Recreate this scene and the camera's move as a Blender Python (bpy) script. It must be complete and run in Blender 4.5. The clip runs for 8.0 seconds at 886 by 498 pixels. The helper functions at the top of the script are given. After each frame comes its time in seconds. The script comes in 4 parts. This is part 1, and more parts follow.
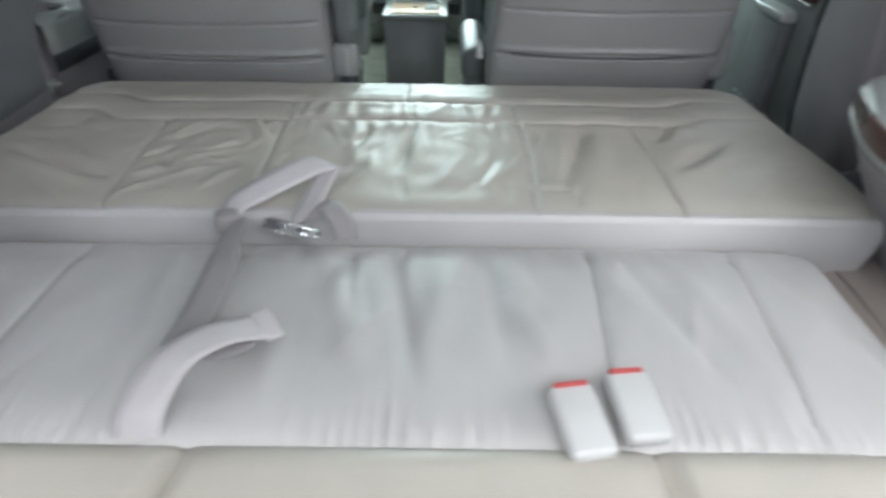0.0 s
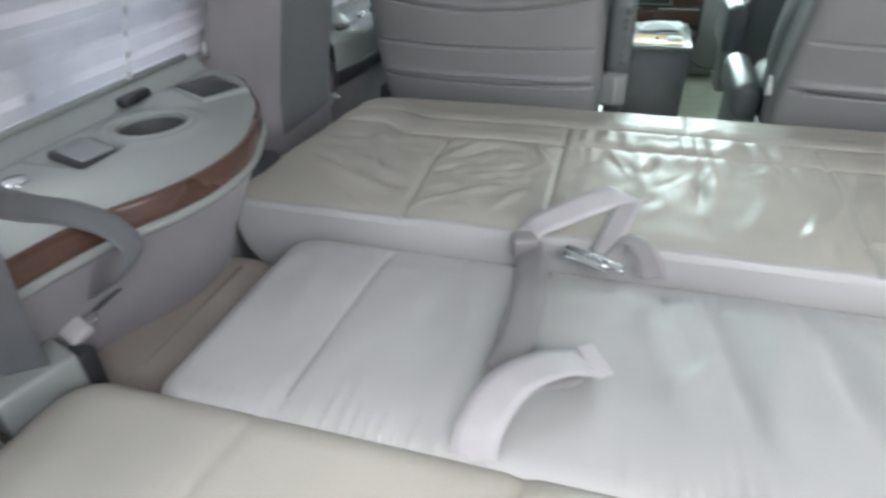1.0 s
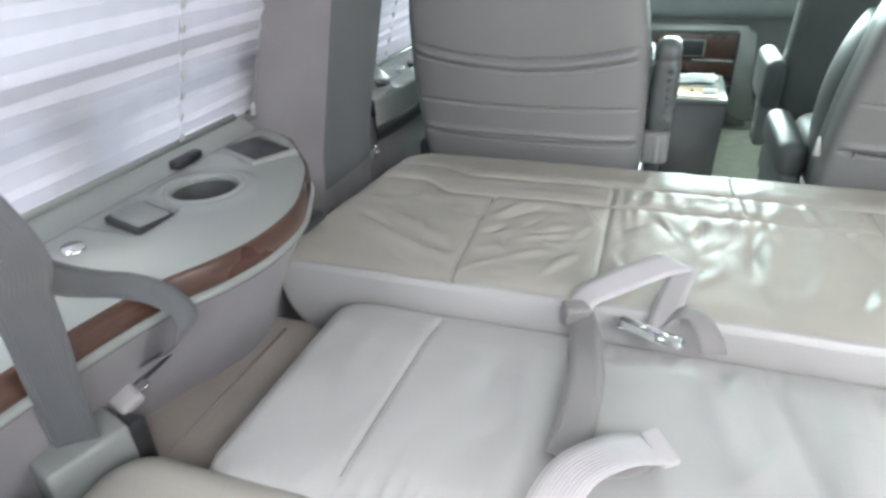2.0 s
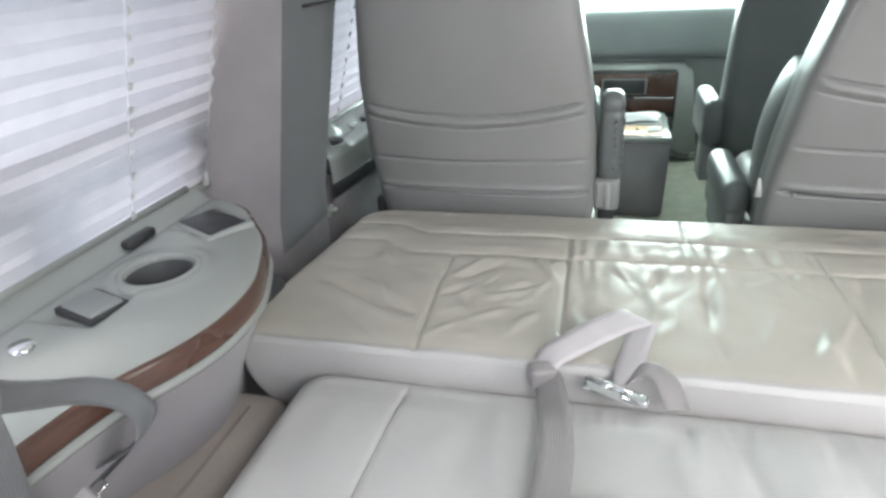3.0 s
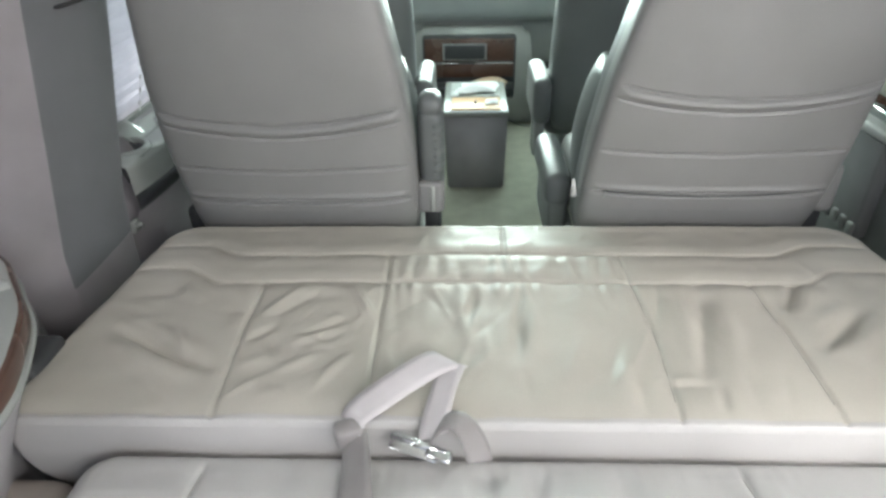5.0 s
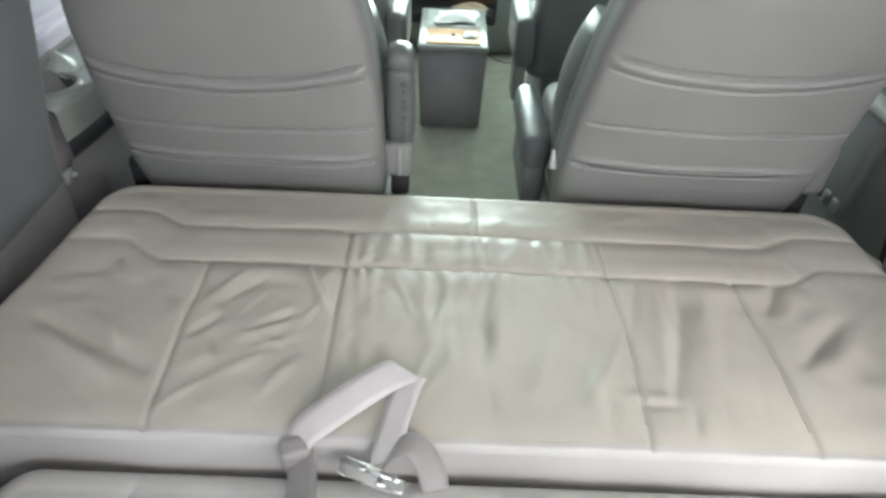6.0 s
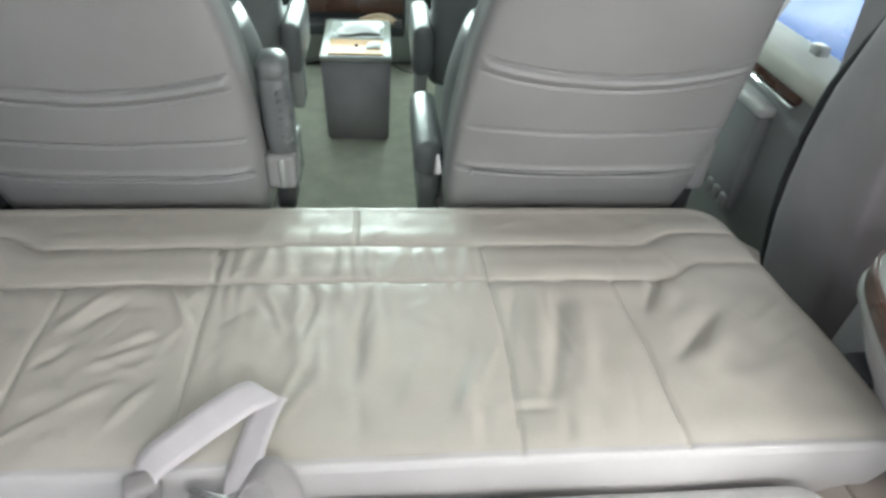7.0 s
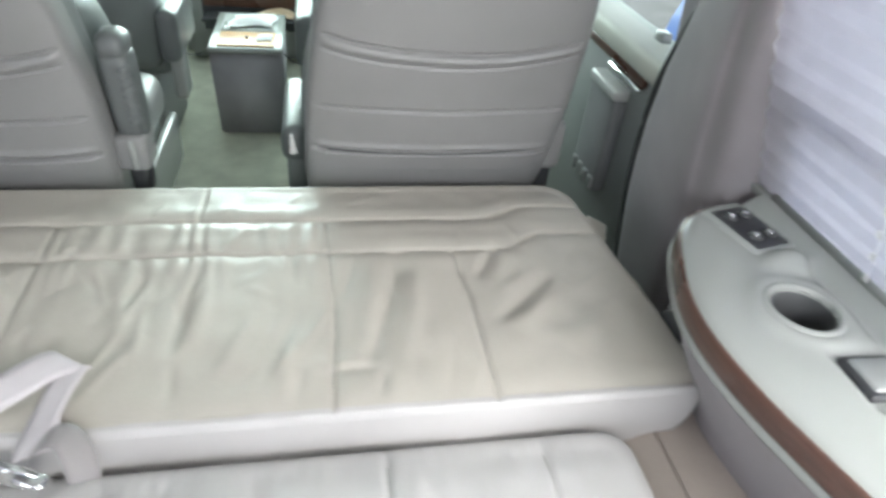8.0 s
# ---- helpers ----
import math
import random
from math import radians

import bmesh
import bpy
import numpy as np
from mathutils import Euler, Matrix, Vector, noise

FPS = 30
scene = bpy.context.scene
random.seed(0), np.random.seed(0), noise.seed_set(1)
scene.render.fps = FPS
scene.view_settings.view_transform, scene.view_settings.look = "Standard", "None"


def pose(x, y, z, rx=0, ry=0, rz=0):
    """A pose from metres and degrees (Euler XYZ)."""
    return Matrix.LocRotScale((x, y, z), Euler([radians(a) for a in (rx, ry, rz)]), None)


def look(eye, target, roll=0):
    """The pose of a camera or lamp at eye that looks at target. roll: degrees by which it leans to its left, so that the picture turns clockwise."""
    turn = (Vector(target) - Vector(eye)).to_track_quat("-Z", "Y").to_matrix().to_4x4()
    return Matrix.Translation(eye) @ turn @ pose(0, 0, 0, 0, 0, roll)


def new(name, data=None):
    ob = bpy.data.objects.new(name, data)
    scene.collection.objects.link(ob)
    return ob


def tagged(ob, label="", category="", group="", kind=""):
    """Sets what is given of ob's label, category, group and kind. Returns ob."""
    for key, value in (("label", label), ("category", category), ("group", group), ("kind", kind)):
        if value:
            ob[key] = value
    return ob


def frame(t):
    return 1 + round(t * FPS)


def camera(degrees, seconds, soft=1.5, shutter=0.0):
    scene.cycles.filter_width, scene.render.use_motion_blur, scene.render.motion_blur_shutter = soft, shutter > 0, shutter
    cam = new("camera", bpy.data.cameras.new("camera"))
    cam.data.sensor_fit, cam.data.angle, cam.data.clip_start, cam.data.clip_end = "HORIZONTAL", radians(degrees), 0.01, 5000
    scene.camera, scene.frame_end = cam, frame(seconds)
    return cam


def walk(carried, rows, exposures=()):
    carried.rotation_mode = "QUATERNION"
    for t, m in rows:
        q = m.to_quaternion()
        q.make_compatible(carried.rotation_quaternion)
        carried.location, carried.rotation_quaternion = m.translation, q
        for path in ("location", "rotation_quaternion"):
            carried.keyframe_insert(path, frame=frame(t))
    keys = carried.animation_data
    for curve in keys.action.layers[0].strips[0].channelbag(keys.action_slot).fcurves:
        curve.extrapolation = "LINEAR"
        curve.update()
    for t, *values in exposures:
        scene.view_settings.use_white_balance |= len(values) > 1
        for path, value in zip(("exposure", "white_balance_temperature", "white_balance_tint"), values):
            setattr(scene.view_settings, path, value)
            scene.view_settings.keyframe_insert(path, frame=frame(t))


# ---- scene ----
cam = camera(71.4, 8.0, soft=2.8, shutter=0.5)
PATH = [
    (0, (0.083, 0.358, 0.995), (0.084, 1.996, -0.152), 0.8),
    (0.5, (-0.036, 0.358, 0.984), (-0.29, 2.0, -0.129), 0.0),
    (1, (-0.124, 0.362, 0.984), (-0.633, 1.97, -0.09), -1.8),
    (1.5, (-0.176, 0.368, 0.996), (-0.802, 1.968, -0.027), -2.4),
    (2.8, (-0.163, 0.398, 1.055), (-0.658, 2.123, 0.172), -3.1),
    (3, (-0.175, 0.4, 1.063), (-0.659, 2.133, 0.191), -3.6),
    (3.5, (-0.141, 0.42, 1.057), (-0.506, 2.191, 0.201), -3.6),
    (4, (-0.098, 0.458, 1.05), (-0.311, 2.248, 0.183), -3.3),
    (4.2, (-0.08, 0.458, 1.068), (-0.231, 2.241, 0.174), -3.4),
    (5.3, (-0.075, 0.612, 1.212), (-0.144, 2.236, 0.047), -1.2),
    (5.5, (-0.078, 0.657, 1.235), (-0.119, 2.222, -0.01), -1.7),
    (6, (-0.069, 0.701, 1.214), (-0.05, 2.241, -0.062), 2.9),
    (6.5, (-0.01, 0.719, 1.205), (0.102, 2.266, -0.058), 2.6),
    (7, (0.049, 0.716, 1.194), (0.244, 2.278, -0.041), 3.9),
    (7.5, (0.112, 0.706, 1.182), (0.4, 2.27, -0.032), 4.6),
    (8, (0.225, 0.641, 1.172), (0.597, 2.193, -0.032), 6.5),
]
walk(cam, [(t, look(eye, target, roll)) for t, eye, target, roll in PATH], [(0.0, -0.28, 6150, 10), (0.5, -0.30, 6170, 10), (1.0, -0.04, 6200, 10), (1.5, 0.20, 6230, 10), (3.0, 0.40, 6420, 10), (3.5, 0.39, 6460, 10), (5.5, 0.33, 6560, 10), (7.0, 0.32, 6470, 10), (8.0, 0.42, 6370, 10)])

# ---- world and light ----
world = bpy.data.worlds.new("sky")
scene.world = world
world.use_nodes = True
wn = world.node_tree
sky = wn.nodes.new("ShaderNodeTexSky")
sky.sky_type, sky.sun_disc = "NISHITA", False
sky.sun_elevation, sky.sun_rotation = radians(48), radians(200)
wn.links.new(sky.outputs[0], wn.nodes["Background"].inputs[0])
wn.nodes["Background"].inputs[1].default_value = 0.11

sun = new("sun", bpy.data.lights.new("sun", "SUN"))
sun.data.energy, sun.data.angle, sun.data.color = 2.5, radians(10), (1, 0.96, 0.9)
sun.matrix_world = look((-2.5, -6, 8), (0, 1, 0))


def window_lamp(name, eye, target, w, h, watts, color):
    d = bpy.data.lights.new(name, "AREA")
    d.shape, d.size, d.size_y, d.energy, d.color = "RECTANGLE", w, h, watts, color
    ob = new(name, d)
    ob.matrix_world = look(eye, target)
    return ob


# Daylight stand-in at the unseen rear opening, set rightwards to balance the chairs.
window_lamp("rear_opening_light", (0.55, -0.22, 1.48), (0.25, 0.75, 0.45), 0.8, 0.40, 15.5, (0.985, 1.0, 0.985))
window_lamp("windshield_light", (0.0, 4.26, 1.01), (0.0, 1.3, 0.62), 1.40, 0.66, 58, (0.78, 1.0, 0.94))
window_lamp("side_window_light", (-2.3, 0.95, 1.25), (-1.0, 0.95, 0.85), 0.6, 0.5, 2.6, (0.95, 0.94, 1.0))
window_lamp("side_window_light", (2.0, 1.30, 1.25), (1.0, 1.25, 0.85), 0.6, 0.5, 3.3, (0.93, 0.94, 1.0))
# Added fill: two lamps at unseen, assumed bare glass brighten cushions and chairs.
window_lamp("side_window_light", (1.06, 0.62, 0.92), (0.40, 1.75, 0.60), 0.40, 0.44, 8.5, (1.0, 0.985, 0.965))
window_lamp("side_window_light", (-1.06, 0.47, 0.92), (-0.45, 0.95, 0.42), 0.30, 0.44, 3.0, (0.97, 0.98, 1.0))
window_lamp("side_window_light", (-1.40, 2.35, 1.0), (0.0, 2.35, 0.75), 0.9, 0.6, 2.2, (0.95, 0.97, 1.0))


# ---- materials ----
def material(name, color, rough=0.5, metal=0.0, var=0.10, scale=6.0, fine=300.0, bump=0.15, dist=0.001, spec=0.5,
             tint=None, kind="noise", trans=0.0, sheen=0.0):
    m = bpy.data.materials.new(name)
    m.use_nodes = True
    n, l = m.node_tree.nodes, m.node_tree.links
    p = n["Principled BSDF"]
    p.inputs["Metallic"].default_value = metal
    p.inputs["Specular IOR Level"].default_value = spec
    p.inputs["Sheen Weight"].default_value = sheen
    co = n.new("ShaderNodeTexCoord")
    big = n.new("ShaderNodeTexNoise")
    big.inputs["Scale"].default_value, big.inputs["Detail"].default_value = scale, 5
    l.new(co.outputs["Object"], big.inputs["Vector"])
    if kind == "leather":
        small = n.new("ShaderNodeTexVoronoi")
        small.inputs["Scale"].default_value = fine
        out = small.outputs["Distance"]
    else:
        small = n.new("ShaderNodeTexNoise")
        small.inputs["Scale"].default_value, small.inputs["Detail"].default_value = fine, 3
        out = small.outputs["Fac"]
    l.new(co.outputs["Object"], small.inputs["Vector"])
    ramp = n.new("ShaderNodeMix")
    ramp.data_type = "RGBA"
    a = [c * (1 - var) for c in color]
    b = tint or [min(1, c * (1 + var)) for c in color]
    ramp.inputs["A"].default_value, ramp.inputs["B"].default_value = (*a, 1), (*b, 1)
    mul = n.new("ShaderNodeMath")
    mul.operation = "MULTIPLY_ADD"
    mul.inputs[1].default_value, mul.inputs[2].default_value = 2.4, -0.7
    mul.use_clamp = True
    l.new(big.outputs["Fac"], mul.inputs[0])
    add = n.new("ShaderNodeMath")
    add.operation = "MULTIPLY_ADD"
    add.inputs[1].default_value = 0.35
    add.use_clamp = True
    l.new(out, add.inputs[0])
    half = n.new("ShaderNodeMath")
    half.operation = "MULTIPLY"
    half.inputs[1].default_value = 0.75
    l.new(mul.outputs[0], half.inputs[0])
    l.new(half.outputs[0], add.inputs[2])
    l.new(add.outputs[0], ramp.inputs["Factor"])
    l.new(ramp.outputs["Result"], p.inputs["Base Color"])
    rr = n.new("ShaderNodeMath")
    rr.operation = "MULTIPLY_ADD"
    rr.inputs[1].default_value, rr.inputs[2].default_value = min(0.16, 2.0 * var), rough - min(0.08, var)
    l.new(mul.outputs[0], rr.inputs[0])
    l.new(rr.outputs[0], p.inputs["Roughness"])
    bp = n.new("ShaderNodeBump")
    bp.inputs["Strength"].default_value, bp.inputs["Distance"].default_value = bump, dist
    l.new(out, bp.inputs["Height"])
    l.new(bp.outputs[0], p.inputs["Normal"])
    if trans:
        t = n.new("ShaderNodeBsdfTranslucent")
        mix = n.new("ShaderNodeMixShader")
        mix.inputs[0].default_value = trans
        l.new(ramp.outputs["Result"], t.inputs[0])
        l.new(p.outputs[0], mix.inputs[1])
        l.new(t.outputs[0], mix.inputs[2])
        l.new(mix.outputs[0], n["Material Output"].inputs[0])
    return m


def wood_material(name):
    m = material(name, (0.16, 0.055, 0.03), 0.28, var=0.2, scale=3, bump=0.05)
    n, l = m.node_tree.nodes, m.node_tree.links
    p = n["Principled BSDF"]
    co, mp, w, mix = (n.new("ShaderNode" + k) for k in ("TexCoord", "Mapping", "TexNoise", "Mix"))
    mix.data_type = "RGBA"
    mp.inputs["Scale"].default_value = (60, 5, 90)
    w.inputs["Scale"].default_value, w.inputs["Detail"].default_value, w.inputs["Distortion"].default_value = 1.0, 6, 1.2
    mix.inputs["A"].default_value, mix.inputs["B"].default_value = (0.045, 0.022, 0.016, 1), (0.135, 0.062, 0.042, 1)
    l.new(co.outputs["Object"], mp.inputs[0])
    l.new(mp.outputs[0], w.inputs["Vector"])
    l.new(w.outputs["Fac"], mix.inputs["Factor"])
    l.new(mix.outputs["Result"], p.inputs["Base Color"])
    p.inputs["Coat Weight"].default_value = 0.5
    return m


def web_material(name, color):
    m = material(name, color, 0.5, var=0.12, scale=14, bump=0.1, sheen=0.2)
    n, l = m.node_tree.nodes, m.node_tree.links
    uv, sep, w, bp = (n.new("ShaderNode" + k) for k in ("UVMap", "SeparateXYZ", "Math", "Bump"))
    sc = n.new("ShaderNodeMath")
    sc.operation, sc.inputs[1].default_value = "MULTIPLY", 82.0
    w.operation = "SINE"
    bp.inputs["Strength"].default_value, bp.inputs["Distance"].default_value = 0.32, 0.0007
    l.new(uv.outputs[0], sep.inputs[0])
    l.new(sep.outputs[0], sc.inputs[0])
    l.new(sc.outputs[0], w.inputs[0])
    l.new(w.outputs[0], bp.inputs["Height"])
    l.new(bp.outputs[0], n["Principled BSDF"].inputs["Normal"])
    return m


def glass_material(name):
    m = bpy.data.materials.new(name)
    m.use_nodes = True
    p = m.node_tree.nodes["Principled BSDF"]
    p.inputs["Transmission Weight"].default_value, p.inputs["Roughness"].default_value = 1.0, 0.02
    p.inputs["Base Color"].default_value, p.inputs["IOR"].default_value = (0.93, 0.98, 0.96, 1), 1.05
    return m


LEATHER = material("warm_grey_leather", (0.450, 0.421, 0.370), 0.44, var=0.10, scale=5, fine=420, bump=0.25, dist=0.0006, kind="leather")
LEATHER_COOL = material("cool_grey_leather", (0.475, 0.462, 0.452), 0.40, var=0.07, scale=5, fine=420, bump=0.25, dist=0.0006, kind="leather")
LEATHER_SEAT = material("grey_seat_leather", (0.245, 0.241, 0.239), 0.42, var=0.08, scale=5, fine=420, bump=0.3, dist=0.0006, kind="leather")
# Cooler copy of the leather, with cool rear light put into its colour.
FASCIA = material("rear_lit_fascia_vinyl", (0.455, 0.44, 0.43), 0.42, var=0.07, scale=5, fine=420, bump=0.25, dist=0.0006, kind="leather")
# Darker copy of the seat leather; its tone carries the sides' shade.
LEATHER_SIDE_SHADE = material("shaded_seat_side_leather", (0.135, 0.145, 0.145), 0.38, var=0.10, scale=5, fine=420, bump=0.3, dist=0.0006, kind="leather")
# Dark vinyl lifted and tinted teal: the windshield's haze is in the colour.
DASH_VINYL = material("haze_toned_dash_vinyl", (0.30, 0.33, 0.325), 0.5, var=0.10, scale=5, fine=420, bump=0.3, dist=0.0006, kind="leather")
THREAD = material("grey_thread", (0.26, 0.245, 0.22), 0.8, var=0.1, scale=40, bump=0.1)
LEATHER_DARK = material("dark_grey_seat_leather", (0.185, 0.20, 0.20), 0.42, var=0.12, scale=5, fine=420, bump=0.3, dist=0.0006, kind="leather")
PLUSH = material("mauve_grey_plush", (0.27, 0.248, 0.262), 0.9, var=0.12, scale=9, fine=700, bump=0.5, dist=0.001, spec=0.1, sheen=0.3)
PLUSH_DARK = material("slate_grey_plush", (0.21, 0.21, 0.215), 0.9, var=0.12, scale=9, fine=700, bump=0.5, dist=0.001, spec=0.1, sheen=0.2)
PLUSH_SLATE = material("slate_blue_plush", (0.155, 0.158, 0.168), 0.9, var=0.10, scale=9, fine=700, bump=0.5, dist=0.001, spec=0.1, sheen=0.2)
HEADLINER = material("pale_headliner", (0.72, 0.71, 0.70), 0.95, var=0.06, scale=7, fine=500, bump=0.4, spec=0.1)
CARPET = material("grey_green_carpet", (0.57, 0.58, 0.48), 0.97, var=0.14, scale=12, fine=500, bump=1.0, dist=0.004, spec=0.05)
TAN = material("taupe_vinyl", (0.37, 0.32, 0.285), 0.6, var=0.12, scale=8, fine=380, bump=0.3, kind="leather")
PLASTIC = material("pale_grey_plastic", (0.32, 0.33, 0.315), 0.22, var=0.04, scale=6, fine=900, bump=0.12, dist=0.0004)
PLASTIC_GREY = material("mid_grey_plastic", (0.27, 0.28, 0.275), 0.45, var=0.08, scale=6, fine=900, bump=0.15, dist=0.0004)
BLACK = material("black_plastic", (0.04, 0.041, 0.045), 0.42, var=0.15, scale=9, fine=700, bump=0.15, dist=0.0004)
RUBBER = material("black_rubber", (0.03, 0.03, 0.032), 0.7, var=0.15, scale=9, fine=500, bump=0.2)
WOOD = wood_material("red_brown_burl_wood")
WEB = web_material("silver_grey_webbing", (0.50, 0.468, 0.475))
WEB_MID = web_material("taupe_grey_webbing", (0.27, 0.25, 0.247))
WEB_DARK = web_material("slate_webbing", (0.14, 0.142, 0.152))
CHROME = material("polished_chrome", (0.8, 0.8, 0.8), 0.14, 1.0, var=0.03, bump=0.02)
RED = material("red_button_plastic", (0.50, 0.07, 0.065), 0.4, var=0.06, scale=20, bump=0.05)
LINER = material("dark_grey_liner_plastic", (0.085, 0.087, 0.09), 0.5, var=0.08, scale=9, fine=700, bump=0.1, dist=0.0004)
# Plush tone lightened to stand in for the haze over the aisle.
CONSOLE_LIFTED = material("haze_lifted_console_carpet", (0.38, 0.37, 0.39), 0.95, var=0.12, scale=9, fine=700, bump=0.6, dist=0.001, spec=0.1)
BUCKLE = material("white_grey_buckle_plastic", (0.54, 0.54, 0.53), 0.35, var=0.04, scale=20, bump=0.05)
SHADE = material("pleated_shade_fabric", (0.50, 0.49, 0.54), 0.9, var=0.05, scale=25, fine=600, bump=0.3, spec=0.1, trans=0.62)
PAPER = material("white_tissue", (0.80, 0.81, 0.82), 0.9, var=0.03, scale=30, bump=0.2)
NAPKIN = material("tan_napkin", (0.62, 0.47, 0.33), 0.9, var=0.08, scale=30, bump=0.2)
ORANGE = material("orange_tan_wood_lid", (0.52, 0.27, 0.10), 0.35, var=0.15, scale=18, bump=0.1)
ASPHALT = material("pale_gravel", (0.20, 0.195, 0.19), 0.9, var=0.25, scale=3, fine=120, bump=0.6, dist=0.004)
BLUE = material("blue_paint", (0.06, 0.19, 0.62), 0.3, var=0.08, scale=2, bump=0.03)
CREAM = material("pale_cream_trim", (0.55, 0.55, 0.49), 0.5, var=0.05, scale=6, bump=0.1)
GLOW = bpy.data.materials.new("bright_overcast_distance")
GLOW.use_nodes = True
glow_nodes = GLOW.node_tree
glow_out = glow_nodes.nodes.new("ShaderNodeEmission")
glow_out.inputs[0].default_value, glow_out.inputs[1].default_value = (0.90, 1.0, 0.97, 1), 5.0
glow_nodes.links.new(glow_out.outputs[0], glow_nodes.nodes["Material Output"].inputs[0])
GLASS = glass_material("clear_glass")


# ---- builders ----
def thing(name, place, label, category, group="", kind=""):
    ob = new(name)
    ob.empty_display_size = 0.1
    ob.location = place
    return tagged(ob, label, category, group, kind)


def link(name, me, mat, parent=None, label="", smooth=True):
    me.materials.append(mat)
    if smooth:
        me.polygons.foreach_set("use_smooth", [True] * len(me.polygons))
    ob = new(name, me)
    if parent is not None:
        at = parent.location.copy()
        if parent.parent is not None:
            at += parent.parent.location
        me.transform(Matrix.Translation(-at))
        ob.parent = parent
    return tagged(ob, label)


def part(name, bm, mat, parent=None, label="", smooth=True):
    me = bpy.data.meshes.new(name)
    bmesh.ops.recalc_face_normals(bm, faces=bm.faces)
    bm.to_mesh(me)
    bm.free()
    return link(name, me, mat, parent, label, smooth)


def mesh_of(name, verts, faces, mat, parent=None, label="", smooth=True):
    me = bpy.data.meshes.new(name)
    me.from_pydata([tuple(v) for v in verts], [], faces)
    me.update()
    return link(name, me, mat, parent, label, smooth)


def box(x0, y0, z0, x1, y1, z1, r=0.0, seg=2, turn=None):
    bm = bmesh.new()
    bmesh.ops.create_cube(bm, size=1)
    c = Vector(((x0 + x1) / 2, (y0 + y1) / 2, (z0 + z1) / 2))
    bmesh.ops.scale(bm, vec=(x1 - x0, y1 - y0, z1 - z0), verts=bm.verts)
    if r:
        bmesh.ops.bevel(bm, geom=bm.edges[:], offset=r, segments=seg, profile=0.5, affect="EDGES")
    if turn is not None:
        bmesh.ops.transform(bm, matrix=turn, verts=bm.verts)
    bmesh.ops.translate(bm, vec=c, verts=bm.verts)
    return bm


def rod(a, b, r, seg=14, r2=None):
    a, b = Vector(a), Vector(b)
    bm = bmesh.new()
    bmesh.ops.create_cone(bm, cap_ends=True, segments=seg, radius1=r, radius2=r if r2 is None else r2, depth=(b - a).length)
    turn = (b - a).to_track_quat("Z", "Y").to_matrix().to_4x4()
    bmesh.ops.transform(bm, matrix=Matrix.Translation((a + b) / 2) @ turn, verts=bm.verts)
    return bm


def spline(pts, steps=8):
    pts = [Vector(p) for p in pts]
    out = []
    for i in range(len(pts) - 1):
        p0, p1, p2, p3 = pts[max(i - 1, 0)], pts[i], pts[i + 1], pts[min(i + 2, len(pts) - 1)]
        for k in range(steps):
            t = k / steps
            out.append(0.5 * (2 * p1 + (p2 - p0) * t + (2 * p0 - 5 * p1 + 4 * p2 - p3) * t * t + (3 * p1 - p0 - 3 * p2 + p3) * t ** 3))
    out.append(pts[-1])
    return out


def strap(name, pts, sides, width, mat, parent=None, label="", thick=0.0016):
    """A flat webbing strap along pts; sides gives its crosswise direction at each point."""
    line, side = spline(pts), spline(sides)
    verts, faces, uvs = [], [], []
    cols = 5
    n = len(line)
    for i in range(n):
        w = side[i].normalized()
        t = (line[min(i + 1, n - 1)] - line[max(i - 1, 0)]).normalized()
        up = w.cross(t).normalized()
        for layer in (0.5, -0.5):
            for k in range(cols):
                s = k / (cols - 1) - 0.5
                verts.append(line[i] + w * (s * width) + up * (layer * thick))
    row = 2 * cols
    for i in range(n - 1):
        a, b = i * row, (i + 1) * row
        for k in range(cols - 1):
            faces.append((a + k, a + k + 1, b + k + 1, b + k))
            faces.append((a + cols + k + 1, a + cols + k, b + cols + k, b + cols + k + 1))
        faces.append((a + cols, a, b, b + cols))
        faces.append((a + cols - 1, a + 2 * cols - 1, b + 2 * cols - 1, b + cols - 1))
    faces.append(tuple(range(cols)) + tuple(range(2 * cols - 1, cols - 1, -1)))
    e = (n - 1) * row
    faces.append(tuple(e + k for k in range(cols - 1, -1, -1)) + tuple(e + k for k in range(cols, 2 * cols)))
    me = bpy.data.meshes.new(name)
    me.from_pydata([tuple(v) for v in verts], [], faces)
    uv = me.uv_layers.new(name="UVMap")
    for lp in me.loops:
        k = lp.vertex_index % row % cols
        uv.data[lp.index].uv = (k / (cols - 1), lp.vertex_index // row * 0.1)
    return link(name, me, mat, parent, label)


def seg_dist(X, Y, a, b):
    """Distance of grid points to the segment a-b, and how far along it they lie."""
    ax, ay = a
    dx, dy = b[0] - ax, b[1] - ay
    t = np.clip(((X - ax) * dx + (Y - ay) * dy) / (dx * dx + dy * dy), 0, 1)
    return np.hypot(X - ax - t * dx, Y - ay - t * dy), t


def line_dist(X, Y, pts):
    return np.min([seg_dist(X, Y, pts[i], pts[i + 1])[0] for i in range(len(pts) - 1)], axis=0)


def crease(X, Y, a, b, width, height):
    """A soft fold in the leather that swells and dies away along a-b."""
    d, t = seg_dist(X, Y, a, b)
    return height * np.exp(-(d / width) ** 2) * np.sin(np.pi * np.clip(t * 0.96 + 0.02, 0, 1))


